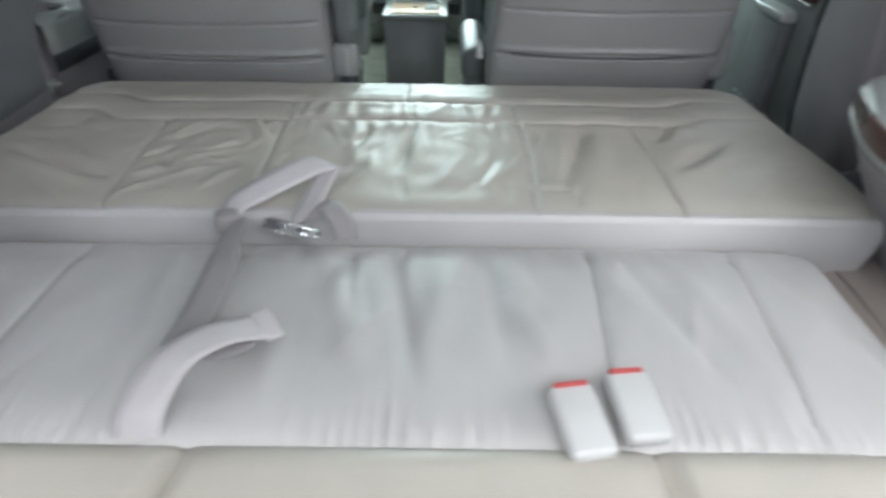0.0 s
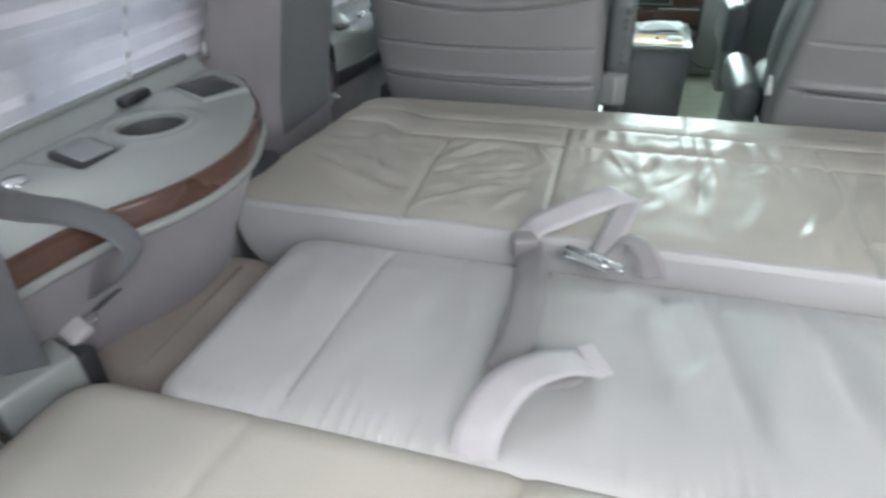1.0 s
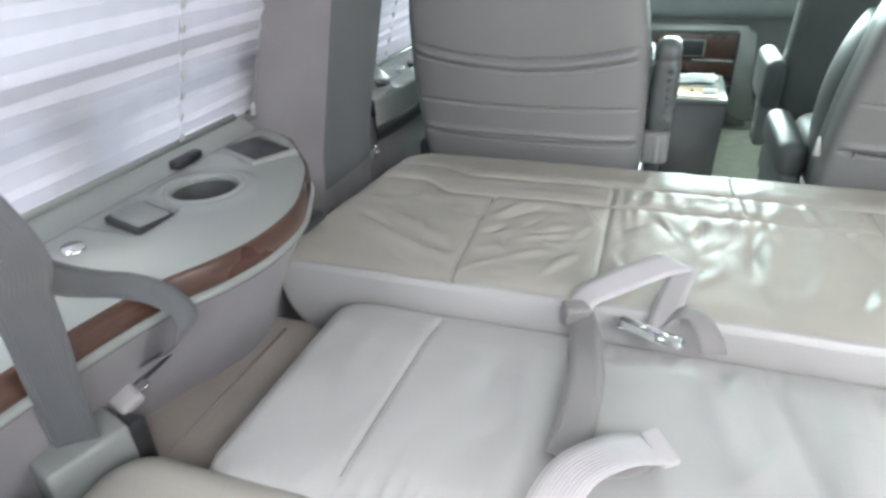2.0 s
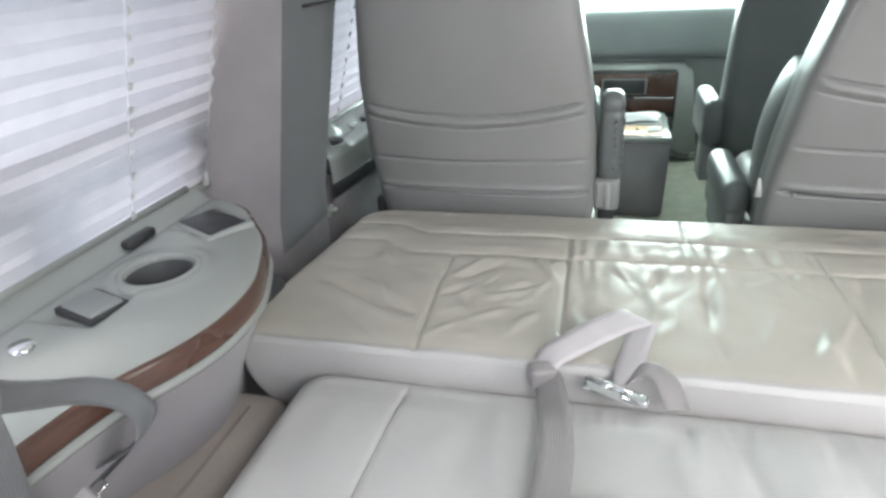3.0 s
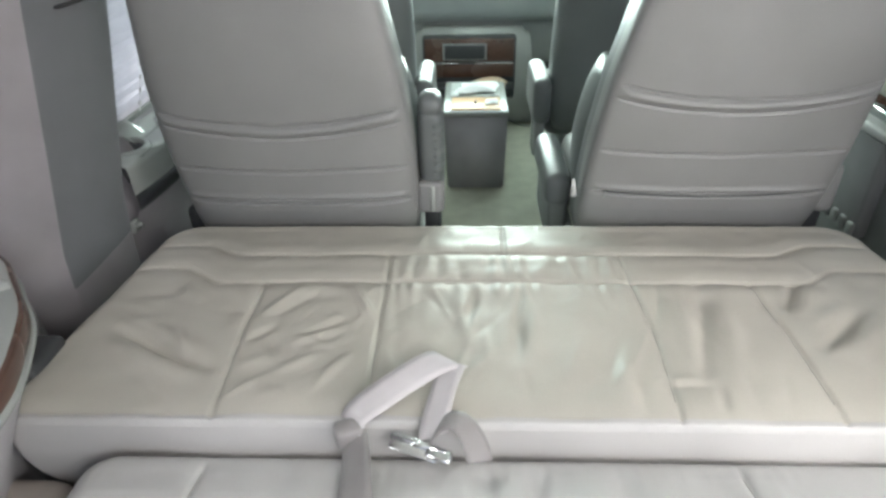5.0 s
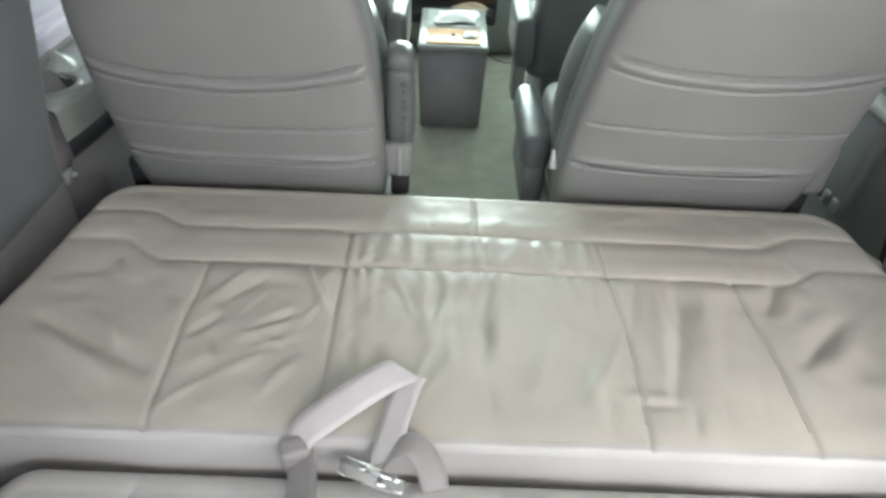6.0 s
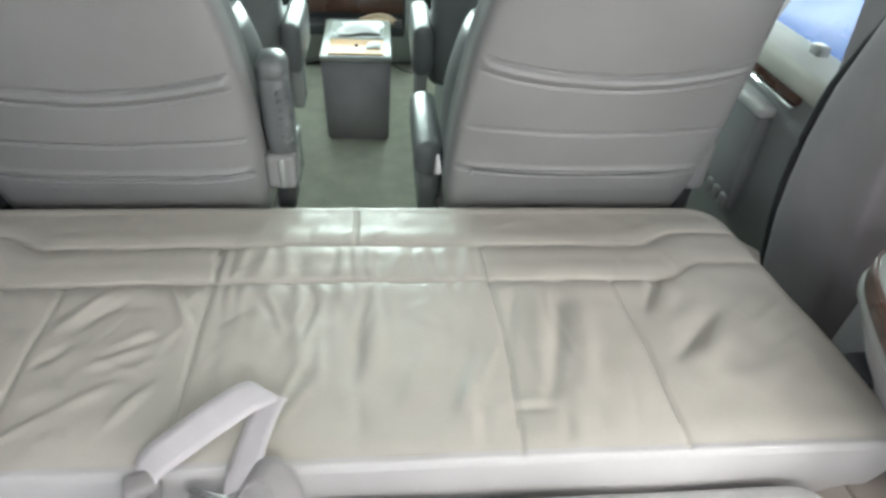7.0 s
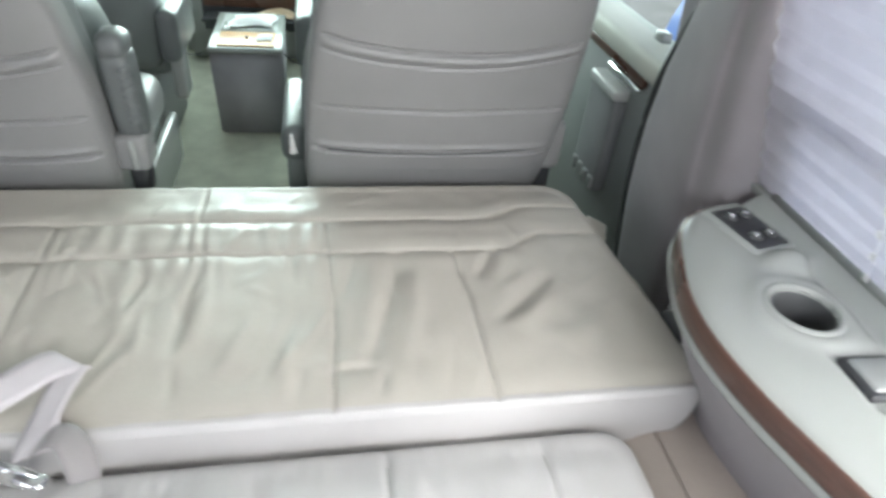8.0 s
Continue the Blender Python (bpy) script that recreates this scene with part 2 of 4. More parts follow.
def random_creases(X, Y, x0, x1, y0, y1, n, angle, spread, length, width, height, seed):
    """Many short soft folds scattered over a zone, roughly along one angle (degrees)."""
    rng = np.random.RandomState(seed)
    out = np.zeros_like(X)
    for _ in range(n):
        cx, cy = rng.uniform(x0, x1), rng.uniform(y0, y1)
        a, h = radians(angle + rng.normal() * spread), length * rng.uniform(0.5, 1.4) / 2
        d = (h * math.cos(a), h * math.sin(a))
        out += crease(X, Y, (cx - d[0], cy - d[1]), (cx + d[0], cy + d[1]), width * rng.uniform(0.6, 1.5), height * rng.uniform(-0.8, 1.0))
    return out


def rough_field(X, Y, sx, sy, seed):
    """Smooth random relief with the given wavelengths."""
    rng = np.random.RandomState(seed)
    out = np.zeros_like(X)
    for _ in range(9):
        a, b, p = rng.normal() / sx, rng.normal() / sy, rng.uniform(0, 6.28)
        out += np.sin(2 * np.pi * 0.5 * (a * X + b * Y) + p)
    return out / 4.0


def panels(name, P, ids, mat, parent, names=None):
    """Cuts one smooth grid of points P[i, j] into a mesh for each panel id of its cells."""
    made = []
    closed = np.allclose(P[0], P[-1])
    di, dj = np.gradient(P, axis=0), np.gradient(P, axis=1)
    if closed:
        di[0] = di[-1] = (P[1] - P[-2]) / 2
    N = np.cross(di, dj)
    N /= np.maximum(np.linalg.norm(N, axis=-1, keepdims=True), 1e-12)
    for pid in np.unique(ids):
        cells = np.argwhere(ids == pid)
        seen, verts, faces, normals = {}, [], [], []
        for i, j in cells:
            f = []
            for a, b in ((i, j), (i + 1, j), (i + 1, j + 1), (i, j + 1)):
                k = (a, b)
                if k not in seen:
                    seen[k] = len(verts)
                    verts.append(P[a, b])
                    normals.append(N[a, b])
                f.append(seen[k])
            faces.append(tuple(f))
        ob = mesh_of((names or {}).get(int(pid), name), verts, faces, mat, parent)
        ob.data.normals_split_custom_set_from_vertices([tuple(q) for q in normals])
        made.append(ob)
    return made


def pad(x0, x1, y0, y1, top, bottom, r, relief, which, mat, parent, name, corner=0.06, step=0.0036, names=None, far_corner=None, fascia=None, tuck=0.0, near_r=None, taper=0.0):
    """A stuffed cushion: relief(X, Y) shapes its top, its rim rolls over with radius r and its sides go down to bottom."""
    nx, ny = int((x1 - x0) / step), int((y1 - y0) / step)
    u, v = np.linspace(0, 1, nx + 1), np.linspace(0, 1, ny + 1)
    U, V = np.meshgrid(u, v, indexing="ij")
    X, Y = x0 + (x1 - x0) * U, y0 + (y1 - y0) * V
    # rounded corners in plan
    cx, cy = (x0 + x1) / 2, (y0 + y1) / 2
    hx, hy = (x1 - x0) / 2, (y1 - y0) / 2
    corner = np.where(Y > cy, far_corner or corner, corner)
    ox, oy = np.abs(X - cx) - (hx - corner), np.abs(Y - cy) - (hy - corner)
    m = (ox > 0) & (oy > 0)
    big, small = np.maximum(ox, oy), np.hypot(ox, oy)
    f = np.where(m & (small > 1e-9), big / np.maximum(small, 1e-9), 1.0)
    X = np.where(m, cx + np.sign(X - cx) * (hx - corner + ox * f), X)
    Y = np.where(m, cy + np.sign(Y - cy) * (hy - corner + oy * f), Y)
    d = np.where(m, corner - big, np.minimum(hx - np.abs(X - cx), hy - np.abs(Y - cy)))
    X = cx + (X - cx) * (1 - taper / hx * np.clip((Y - cy + 0.05) / hy, 0, 1))
    r = np.where(Y > cy, r, r + ((near_r or r) - r) * np.clip((cy - Y) / 0.15, 0, 1))
    d = np.clip(d, 0, r)
    drop = r - np.sqrt(np.maximum(r * r - (r - d) ** 2, 0))
    Z = top + relief(X, Y) * np.clip(d / r, 0.15, 1) - drop
    P = np.stack([X, Y, Z], axis=-1)
    ids = which((X[:-1, :-1] + X[1:, 1:]) / 2, (Y[:-1, :-1] + Y[1:, 1:]) / 2).astype(int)
    made = panels(name, P, ids, mat, parent, names)
    ring = [P[i, 0] for i in range(nx)] + [P[nx, j] for j in range(ny)] + [P[i, ny] for i in range(nx, 0, -1)] + [P[0, j] for j in range(ny, 0, -1)]
    verts, faces, k = [], [], len(ring)
    levels = 7
    for s in range(levels):
        t = s / (levels - 1)
        for q in ring:
            bulge = 1 + 0.012 * math.sin(math.pi * t) - tuck / hx * t ** 1.4 * (q[1] < cy + 0.1)
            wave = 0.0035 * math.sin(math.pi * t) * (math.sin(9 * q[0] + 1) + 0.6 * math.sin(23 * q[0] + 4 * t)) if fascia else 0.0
            verts.append((cx + (q[0] - cx) * bulge, cy + (q[1] - cy) * (1 + 0.03 * math.sin(math.pi * t)) + wave, q[2] + (bottom - q[2]) * t))
    front = []
    for s in range(levels - 1):
        for i in range(k):
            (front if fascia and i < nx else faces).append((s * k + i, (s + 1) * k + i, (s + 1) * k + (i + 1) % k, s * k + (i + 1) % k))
    faces.append(tuple((levels - 1) * k + i for i in range(k)))
    side = mesh_of("side_band", verts, faces, mat, parent)
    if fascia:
        made.append(mesh_of("fascia", verts, front, fascia, parent, "vinyl fascia under the piping, rear light put into its pale tone"))
    return made + [side]


def piping(name, pts, r, mat, parent, label="", steps=6, seg=6):
    line = spline(pts, steps)
    verts, faces, n = [], [], len(line)
    for i in range(n):
        t = (line[min(i + 1, n - 1)] - line[max(i - 1, 0)]).normalized()
        a = t.cross(Vector((0, 0, 1)))
        a = a.normalized() if a.length > 1e-4 else Vector((1, 0, 0))
        b = a.cross(t)
        for k in range(seg):
            w = 2 * math.pi * k / seg
            verts.append(line[i] + (a * math.cos(w) + b * math.sin(w)) * r)
    for i in range(n - 1):
        for k in range(seg):
            faces.append((i * seg + k, i * seg + (k + 1) % seg, (i + 1) * seg + (k + 1) % seg, (i + 1) * seg + k))
    faces += [tuple(range(seg - 1, -1, -1)), tuple((n - 1) * seg + k for k in range(seg))]
    return mesh_of(name, verts, faces, mat, parent, label)


# ---- the van's shell ----
def lean_in(z, k=0.30):
    """How far the van's side leans inwards at height z."""
    return k * min(max(z - 0.62, 0.0), 0.57)


def lean_mesh(ob, s):
    """Leans a wall, pane or shade part inwards above the sill, with the body side."""
    for v in ob.data.vertices:
        v.co.x -= s * lean_in(v.co.z + (ob.parent.location.z if ob.parent else 0.0))
    ob.data.update()


def opening_wall(name, axis, c0, c1, a0, a1, z0, z1, holes, mat, radius=0.06):
    """A wall between c0 and c1 across the axis, along a0..a1, with rounded holes (a, a, z, z) cut right through."""
    along = sorted({a0, a1, *[h[0] for h in holes], *[h[1] for h in holes]})
    bm = bmesh.new()

    def put(p0, p1, q0, q1):
        b = box(c0, p0, q0, c1, p1, q1) if axis == "x" else box(p0, c0, q0, p1, c1, q1)
        me = bpy.data.meshes.new("tmp")
        b.to_mesh(me)
        b.free()
        bm.from_mesh(me)
        bpy.data.meshes.remove(me)

    def corner(a, z, sa, sz):
        pts = [(a, z)] + [(a + sa * radius * (1 - math.sin(w)), z + sz * radius * (1 - math.cos(w))) for w in (i * math.pi / 12 for i in range(7))]
        vs = []
        for c in (c0 + 0.0005, c1 - 0.0005):
            vs.append([bm.verts.new((c, p, q) if axis == "x" else (p, c, q)) for p, q in pts])
        bm.faces.new(vs[0])
        bm.faces.new(list(reversed(vs[1])))
        for i in range(len(pts)):
            j = (i + 1) % len(pts)
            bm.faces.new((vs[0][j], vs[0][i], vs[1][i], vs[1][j]))

    for p0, p1 in zip(along, along[1:]):
        hole = [h for h in holes if h[0] <= p0 and h[1] >= p1]
        if hole:
            put(p0, p1, z0, hole[0][2])
            put(p0, p1, hole[0][3], z1)
        else:
            put(p0, p1, z0, z1)
    for a, b, c, d in holes:
        for aa, sa in ((a, 1), (b, -1)):
            for zz, sz in ((c, 1), (d, -1)):
                corner(aa, zz, sa, sz)
    ob = part(name, bm, mat, smooth=False)
    return tagged(ob, kind="structure")


ROOF = 1.78
tagged(part("floor", box(-1.02, -0.30, -0.05, 1.02, 4.3, 0.0), CARPET, smooth=False), "grey-green cut-pile carpet on the van floor", "floor", kind="structure")
# Out of view; raised and kept pale to bounce daylight onto the bed.
tagged(part("ceiling", box(-1.1, -0.34, ROOF, 1.1, 4.35, ROOF + 0.05), HEADLINER, smooth=False), "pale fabric headliner under the van roof", "ceiling", kind="structure")
WIN_L = [(0.30, 1.44, 0.645, 1.18), (1.98, 2.75, 0.66, 1.15)]
WIN_R = [(0.30, 1.44, 0.645, 1.18), (1.855, 2.75, 0.70, 1.15)]
lean_mesh(tagged(opening_wall("wall_left", "x", -1.10, -1.05, -0.34, 4.3, -0.05, ROOF, WIN_L, PLUSH), "mauve-grey van side wall with window openings", "wall"), -1)
lean_mesh(tagged(opening_wall("wall_right", "x", 1.05, 1.10, -0.34, 4.3, -0.05, ROOF, WIN_R, PLUSH), "mauve-grey van side wall with window openings", "wall"), 1)
# Unseen wall; the opening is assumed, sized to admit light on the bed.
tagged(opening_wall("wall_rear", "y", -0.34, -0.30, -1.05, 1.05, -0.05, ROOF, [(-0.80, 0.80, 0.50, 1.72)], PLUSH), "rear wall of the van with its large door opening", "wall")
tagged(opening_wall("wall_front", "y", 4.30, 4.34, -1.05, 1.05, -0.05, ROOF, [(-0.72, 0.72, 0.66, 1.37)], PLUSH_DARK, 0.08), "front bulkhead of the van with the windshield opening", "wall")
tagged(part("ground", box(-60, -60, -0.75, 60, 60, -0.70), ASPHALT, smooth=False), "pale worn gravel ground outside the van", "ground", kind="structure")


# Added glowing sheet; stands in for the overexposed view through the windshield.
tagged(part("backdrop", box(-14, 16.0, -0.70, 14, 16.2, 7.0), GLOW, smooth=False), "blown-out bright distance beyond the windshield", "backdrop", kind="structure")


def lower_wall(name, s, y0, y1):
    """The padded plush panel under the window trays."""
    pts = [(0.955, 0.0), (0.94, 0.10), (0.93, 0.30), (0.935, 0.45), (0.955, 0.56), (1.0, 0.60), (1.045, 0.61)]
    ys = list(np.linspace(y0, y1, 8))
    line = spline([Vector((a, 0, b)) for a, b in pts], 5)
    verts, faces = [], []
    for y in ys:
        verts += [(s * (p.x + 0.006 * math.sin(7 * y)), y, p.z) for p in line]
    k = len(line)
    for i in range(len(ys) - 1):
        for j in range(k - 1):
            faces.append((i * k + j, i * k + j + 1, (i + 1) * k + j + 1, (i + 1) * k + j))
    ob = mesh_of(name, verts, faces, PLUSH)
    md = ob.modifiers.new("thick", "SOLIDIFY")
    md.thickness = 0.03
    md.offset = 0
    return tagged(ob, "mauve-grey plush lower side panel of the van", "wall panel", kind="structure")


lower_wall("wall_panel_left", -1, -0.29, 1.475)
lower_wall("wall_panel_right", 1, -0.29, 1.475)
lower_wall("wall_panel_front", -1, 1.86, 3.3)


def pillar(name, s, x_in, rear, front, lean, label, face_mat=None, k_rear=0.19, k_front=0.17):
    """A plush-wrapped body pillar, rounded towards the cabin."""
    shape = [(1.045, rear - 0.01), (1.0, rear), (0.955, rear + 0.03), (x_in + 0.012, rear + 0.085), (x_in, rear + 0.125), (x_in, front - 0.05), (x_in + 0.012, front - 0.012), (x_in + 0.05, front), (1.045, front + 0.005)]
    line = spline([Vector((a, b, 0)) for a, b in shape], 5)
    zs = [0.0, 0.20, 0.36, 0.44, 0.52, 0.62, 0.74, 0.86, 0.98, 1.12, 1.26, 1.42, 1.60, ROOF]
    verts, faces, k = [], [], len(line)
    for z in zs:
        f = lean(z)
        tilt = max(z - 0.5, 0.0)
        verts += [(s * (p.x - tilt * (k_rear + (k_front - k_rear) * min(max((p.y - rear) / (front - rear), 0.0), 1.0))), p.y + f * (p.y - rear) / (front - rear), z) for p in line]
    trim = []
    for i in range(len(zs) - 1):
        for j in range(k - 1):
            to = trim if face_mat is not None and j >= 17 and zs[i] > 0.43 else faces
            to.append((i * k + j, i * k + j + 1, (i + 1) * k + j + 1, (i + 1) * k + j))
    if trim:
        tagged(mesh_of(name + "_trim", verts, trim, face_mat), "slate plush trim face of the body pillar", "pillar trim", kind="structure")
    return tagged(mesh_of(name, verts, faces, PLUSH), label, "pillar", kind="structure")


pillar("pillar_left", -1, 0.885, 1.47, 1.84, lambda z: 0.09 * (z - 0.5), "plush-covered body pillar between two side windows", PLUSH_SLATE)
pillar("pillar_right", 1, 0.93, 1.47, 1.81, lambda z: float(np.interp(z, [0.0, 0.235, 0.42, 0.56, 0.70, 0.82, 1.0, 1.78], [-0.11, -0.06, 0.0, 0.015, 0.01, -0.025, -0.08, -0.2])), "plush-covered body pillar beside the sliding door", k_rear=0.18, k_front=0.0)


def shade(name, s, y0, y1, z0, z1, pitch=0.037):
    """A pleated fabric window shade with its bottom rail and lift cords."""
    ob = thing(name, (s * 0.99, (y0 + y1) / 2, z0), "lilac-white pleated fabric shade drawn over the side window", "window shade", "side window shades")
    rng = random.Random(int(10 * y0) + (7 if s < 0 else 3))
    n = int((z1 - z0) / pitch)
    ny = 40
    verts, faces = [], []
    for k in range(2 * n + 1):
        z = z0 + 0.012 + k * pitch / 2
        off = 0.0032 if k % 2 else -0.0026
        wob = [rng.uniform(-0.0025, 0.0025) for _ in range(5)]
        for i in range(ny + 1):
            t = i / ny
            w = np.interp(t, [0, 0.25, 0.5, 0.75, 1], wob)
            verts.append((s * (0.992 - off), y0 + (y1 - y0) * t + (0.0035 if k % 2 else 0) * (1 if t > 0.5 else -1), z + w * 1.6))
    for k in range(2 * n):
        for i in range(ny):
            a = k * (ny + 1) + i
            faces.append((a, a + 1, a + ny + 2, a + ny + 1))
    mesh_of("pleated_fabric", verts, faces, SHADE, ob, smooth=False)
    part("bottom_rail", box(s * 0.992 - 0.012, y0, z0 - 0.006, s * 0.992 + 0.012, y1, z0 + 0.012, 0.004), PLASTIC, ob)
    part("head_rail", box(s * 0.992 - 0.016, y0, z1, s * 0.992 + 0.016, y1, z1 + 0.03, 0.004), PLASTIC, ob)
    for f in ((0.70,) if s < 0 else (0.5,)) if y1 < 1.6 else (0.3, 0.7):
        y = y0 + (y1 - y0) * f
        part("lift_cord", rod((s * 0.984, y, z0), (s * 0.984, y, z1), 0.0009, 6), PAPER, ob)
        for k in range(n):
            z = z0 + 0.012 + (k + 0.5) * pitch
            part("cord_bead", box(s * 0.980 - 0.003, y - 0.0035, z - 0.006, s * 0.980 + 0.003, y + 0.0035, z + 0.006, 0.001, 1), BUCKLE, ob)
    for child in ob.children:
        lean_mesh(child, s)
    return ob


# The first two stop short, out of view, to admit the added lamps.
shade("window_shade", -1, 0.66, 1.475, 0.645, 1.22)
shade("window_shade", 1, 0.90, 1.475, 0.645, 1.22)
shade("window_shade", -1, 1.90, 2.80, 0.604, 1.22)


def pane(name, x0, y0, z0, x1, y1, z1):
    ob = part(name, box(x0, y0, z0, x1, y1, z1), GLASS, smooth=False)
    ob.visible_shadow = False
    if abs(x0) > 1.0:
        lean_mesh(ob, math.copysign(1, x0))
    return tagged(ob, "clear glass window pane", "window", kind="structure")


for i, (a, b, c, d) in enumerate(WIN_L):
    pane("window_%d" % (i + 1), -1.085, a - 0.01, c - 0.01, -1.08, b + 0.01, d + 0.01)
for i, (a, b, c, d) in enumerate(WIN_R):
    pane("window_%d" % (i + 3), 1.08, a - 0.01, c - 0.01, 1.085, b + 0.01, d + 0.01)
for s in (-1, 1):
    ob = thing("window_frame", (s * 1.075, 0.9, 0.645), "mid-grey slider frame in the side window", "window frame", kind="structure")
    a, b = sorted((s * 1.030, s * 1.048))
    part("mullion", box(a, 0.965, 0.63, b, 1.045, 0.832, 0.004), PLASTIC_GREY, ob)
    part("mullion", box(a, 0.56, 0.63, b, 0.62, 0.832, 0.004), PLASTIC_GREY, ob)
    part("side_jamb", box(a, 1.39, 0.63, b, 1.465, 0.832, 0.004), PLASTIC_GREY, ob)
    part("cross_bar", box(a, 0.30, 0.832, b, 1.465, 0.855, 0.004), PLASTIC_GREY, ob)
    for child in ob.children:
        lean_mesh(child, s)
pane("window_5", -0.73, 4.33, 0.65, 0.73, 4.335, 1.38)

# ---- the sofa bed ----
BED = thing("sofa_bed", (0, 1.0, 0), "grey leather rear sofa folded flat into a bed", "sofa bed")
def arched(y0, y1, knee, end):
    """A cross seam that steps forward in a soft S towards both ends."""
    half = [(knee, y0), (knee + 0.025, y0 + 0.004), (knee + 0.055, (y0 + y1) / 2), (knee + 0.088, y1 - 0.003), (knee + 0.125, y1), (end - 0.03, y1 - 0.002), (end, y1 - 0.012)]
    side = [(p.x, p.y) for p in spline([Vector((a, c, 0)) for a, c in half], 4)]
    return [(-a, c) for a, c in side[::-1]] + side


S1 = arched(1.606, 1.650, 0.522, 0.745)
S2 = arched(1.505, 1.555, 0.536, 0.758)
LONG = [[(-0.459, 1.505), (-0.459, 1.36), (-0.448, 1.16)], [(-0.229, 1.605), (-0.228, 1.40), (-0.222, 1.16)], [(0.226, 1.605), (0.236, 1.34), (0.228, 1.16)], [(0.447, 1.505), (0.455, 1.36), (0.456, 1.16)]]


def front_relief(X, Y):
    z = 0.006 * np.cos(np.clip(X / 0.78, -1, 1) * np.pi / 2) - 0.004
    for s in (S1, S2):
        z -= 0.0050 * np.exp(-(line_dist(X, Y, s) / 0.0040) ** 2) + 0.0020 * np.exp(-(line_dist(X, Y, s) / 0.016) ** 2)
        z += 0.002 * np.exp(-((line_dist(X, Y, s) - 0.03) / 0.02) ** 2)
    for s in LONG:
        z -= 0.0042 * np.exp(-(line_dist(X, Y, s) / 0.0036) ** 2) + 0.0012 * np.exp(-(line_dist(X, Y, s) / 0.014) ** 2)
    d, t = seg_dist(X, Y, (0, 1.608), (0, 1.76))
    z -= 0.005 * np.exp(-(d / 0.0038) ** 2)
    # gathers that run away from the cross seam in the middle
    mid = np.clip((0.25 - np.abs(X)) / 0.04, 0, 1) * (1 - 0.85 * np.exp(-(np.minimum(line_dist(X, Y, S1), line_dist(X, Y, S2)) / 0.010) ** 2))
    ph = 2 * np.pi * (X / 0.034) + 2.2 * np.sin(X * 31) + 1.2 * np.sin(X * 53 + Y * 20)
    z += 0.0024 * mid * np.sin(ph) * np.exp(-np.clip(1.505 - Y, 0, 1) / 0.045) * (Y < 1.505)
    z += 0.0017 * mid * np.sin(ph * 0.9 + 1) * ((Y > 1.505) & (Y < 1.606))
    z += 0.0011 * mid * np.sin(ph * 0.6 + 2) * np.exp(-np.clip(Y - 1.606, 0, 1) / 0.05) * (Y > 1.606)
    # long soft folds
    for a, b, w, h in (((0.021, 1.48), (0.004, 1.27), 0.010, -0.006), ((0.045, 1.47), (0.03, 1.28), 0.014, 0.004), ((-0.10, 1.47), (-0.06, 1.30), 0.015, 0.005), ((-0.06, 1.48), (-0.075, 1.36), 0.009, -0.005),
                       ((0.185, 1.37), (0.125, 1.195), 0.010, -0.0028), ((0.205, 1.36), (0.15, 1.22), 0.014, 0.0025), ((0.12, 1.36), (0.07, 1.23), 0.012, 0.004),
                       ((0.350, 1.52), (0.318, 1.33), 0.013, -0.0075), ((0.334, 1.42), (0.275, 1.225), 0.012, -0.006), ((0.308, 1.50), (0.280, 1.27), 0.014, 0.005), ((0.385, 1.50), (0.340, 1.25), 0.018, 0.005), ((0.275, 1.50), (0.242, 1.36), 0.009, -0.005),
                       ((0.205, 1.234), (0.300, 1.236), 0.008, -0.0032), ((0.20, 1.250), (0.31, 1.248), 0.010, 0.0022), ((0.187, 1.242), (0.178, 1.18), 0.009, -0.004), ((0.305, 1.240), (0.292, 1.18), 0.009, -0.004),
                       ((0.535, 1.52), (0.476, 1.42), 0.011, -0.010), ((0.555, 1.50), (0.505, 1.40), 0.016, 0.006), ((0.612, 1.43), (0.487, 1.312), 0.012, -0.012), ((0.635, 1.41), (0.515, 1.29), 0.018, 0.009), ((0.59, 1.45), (0.50, 1.37), 0.014, 0.005), ((0.70, 1.33), (0.58, 1.25), 0.02, 0.005),
                       ((-0.69, 1.365), (-0.472, 1.260), 0.011, -0.013), ((-0.69, 1.338), (-0.49, 1.238), 0.016, 0.009), ((-0.68, 1.395), (-0.50, 1.30), 0.016, 0.006), ((-0.62, 1.49), (-0.56, 1.44), 0.014, 0.006), ((-0.70, 1.46), (-0.60, 1.475), 0.012, -0.004),
                       ((-0.447, 1.395), (-0.375, 1.490), 0.010, 0.0045), ((-0.420, 1.395), (-0.335, 1.480), 0.009, -0.004), ((-0.448, 1.330), (-0.400, 1.378), 0.010, -0.006), ((-0.41, 1.355), (-0.385, 1.29), 0.010, -0.004), ((-0.36, 1.340), (-0.28, 1.39), 0.009, -0.005), ((-0.37, 1.325), (-0.29, 1.37), 0.010, 0.004),
                       ((-0.293, 1.498), (-0.238, 1.392), 0.008, 0.010), ((-0.31, 1.225), (-0.262, 1.305), 0.009, 0.005), ((-0.38, 1.255), (-0.30, 1.31), 0.010, 0.004), ((-0.15, 1.33), (-0.19, 1.20), 0.016, -0.005), ((-0.03, 1.32), (-0.10, 1.20), 0.013, 0.004)):
        z += crease(X, Y, a, b, w, h)
    z += random_creases(X, Y, -0.21, 0.22, 1.22, 1.48, 42, 84, 26, 0.09, 0.009, 0.0036, 21)
    z += random_creases(X, Y, -0.43, -0.24, 1.20, 1.47, 22, 42, 30, 0.08, 0.009, 0.0028, 22)
    z += random_creases(X, Y, 0.25, 0.46, 1.20, 1.48, 20, 86, 12, 0.13, 0.010, 0.0020, 23)
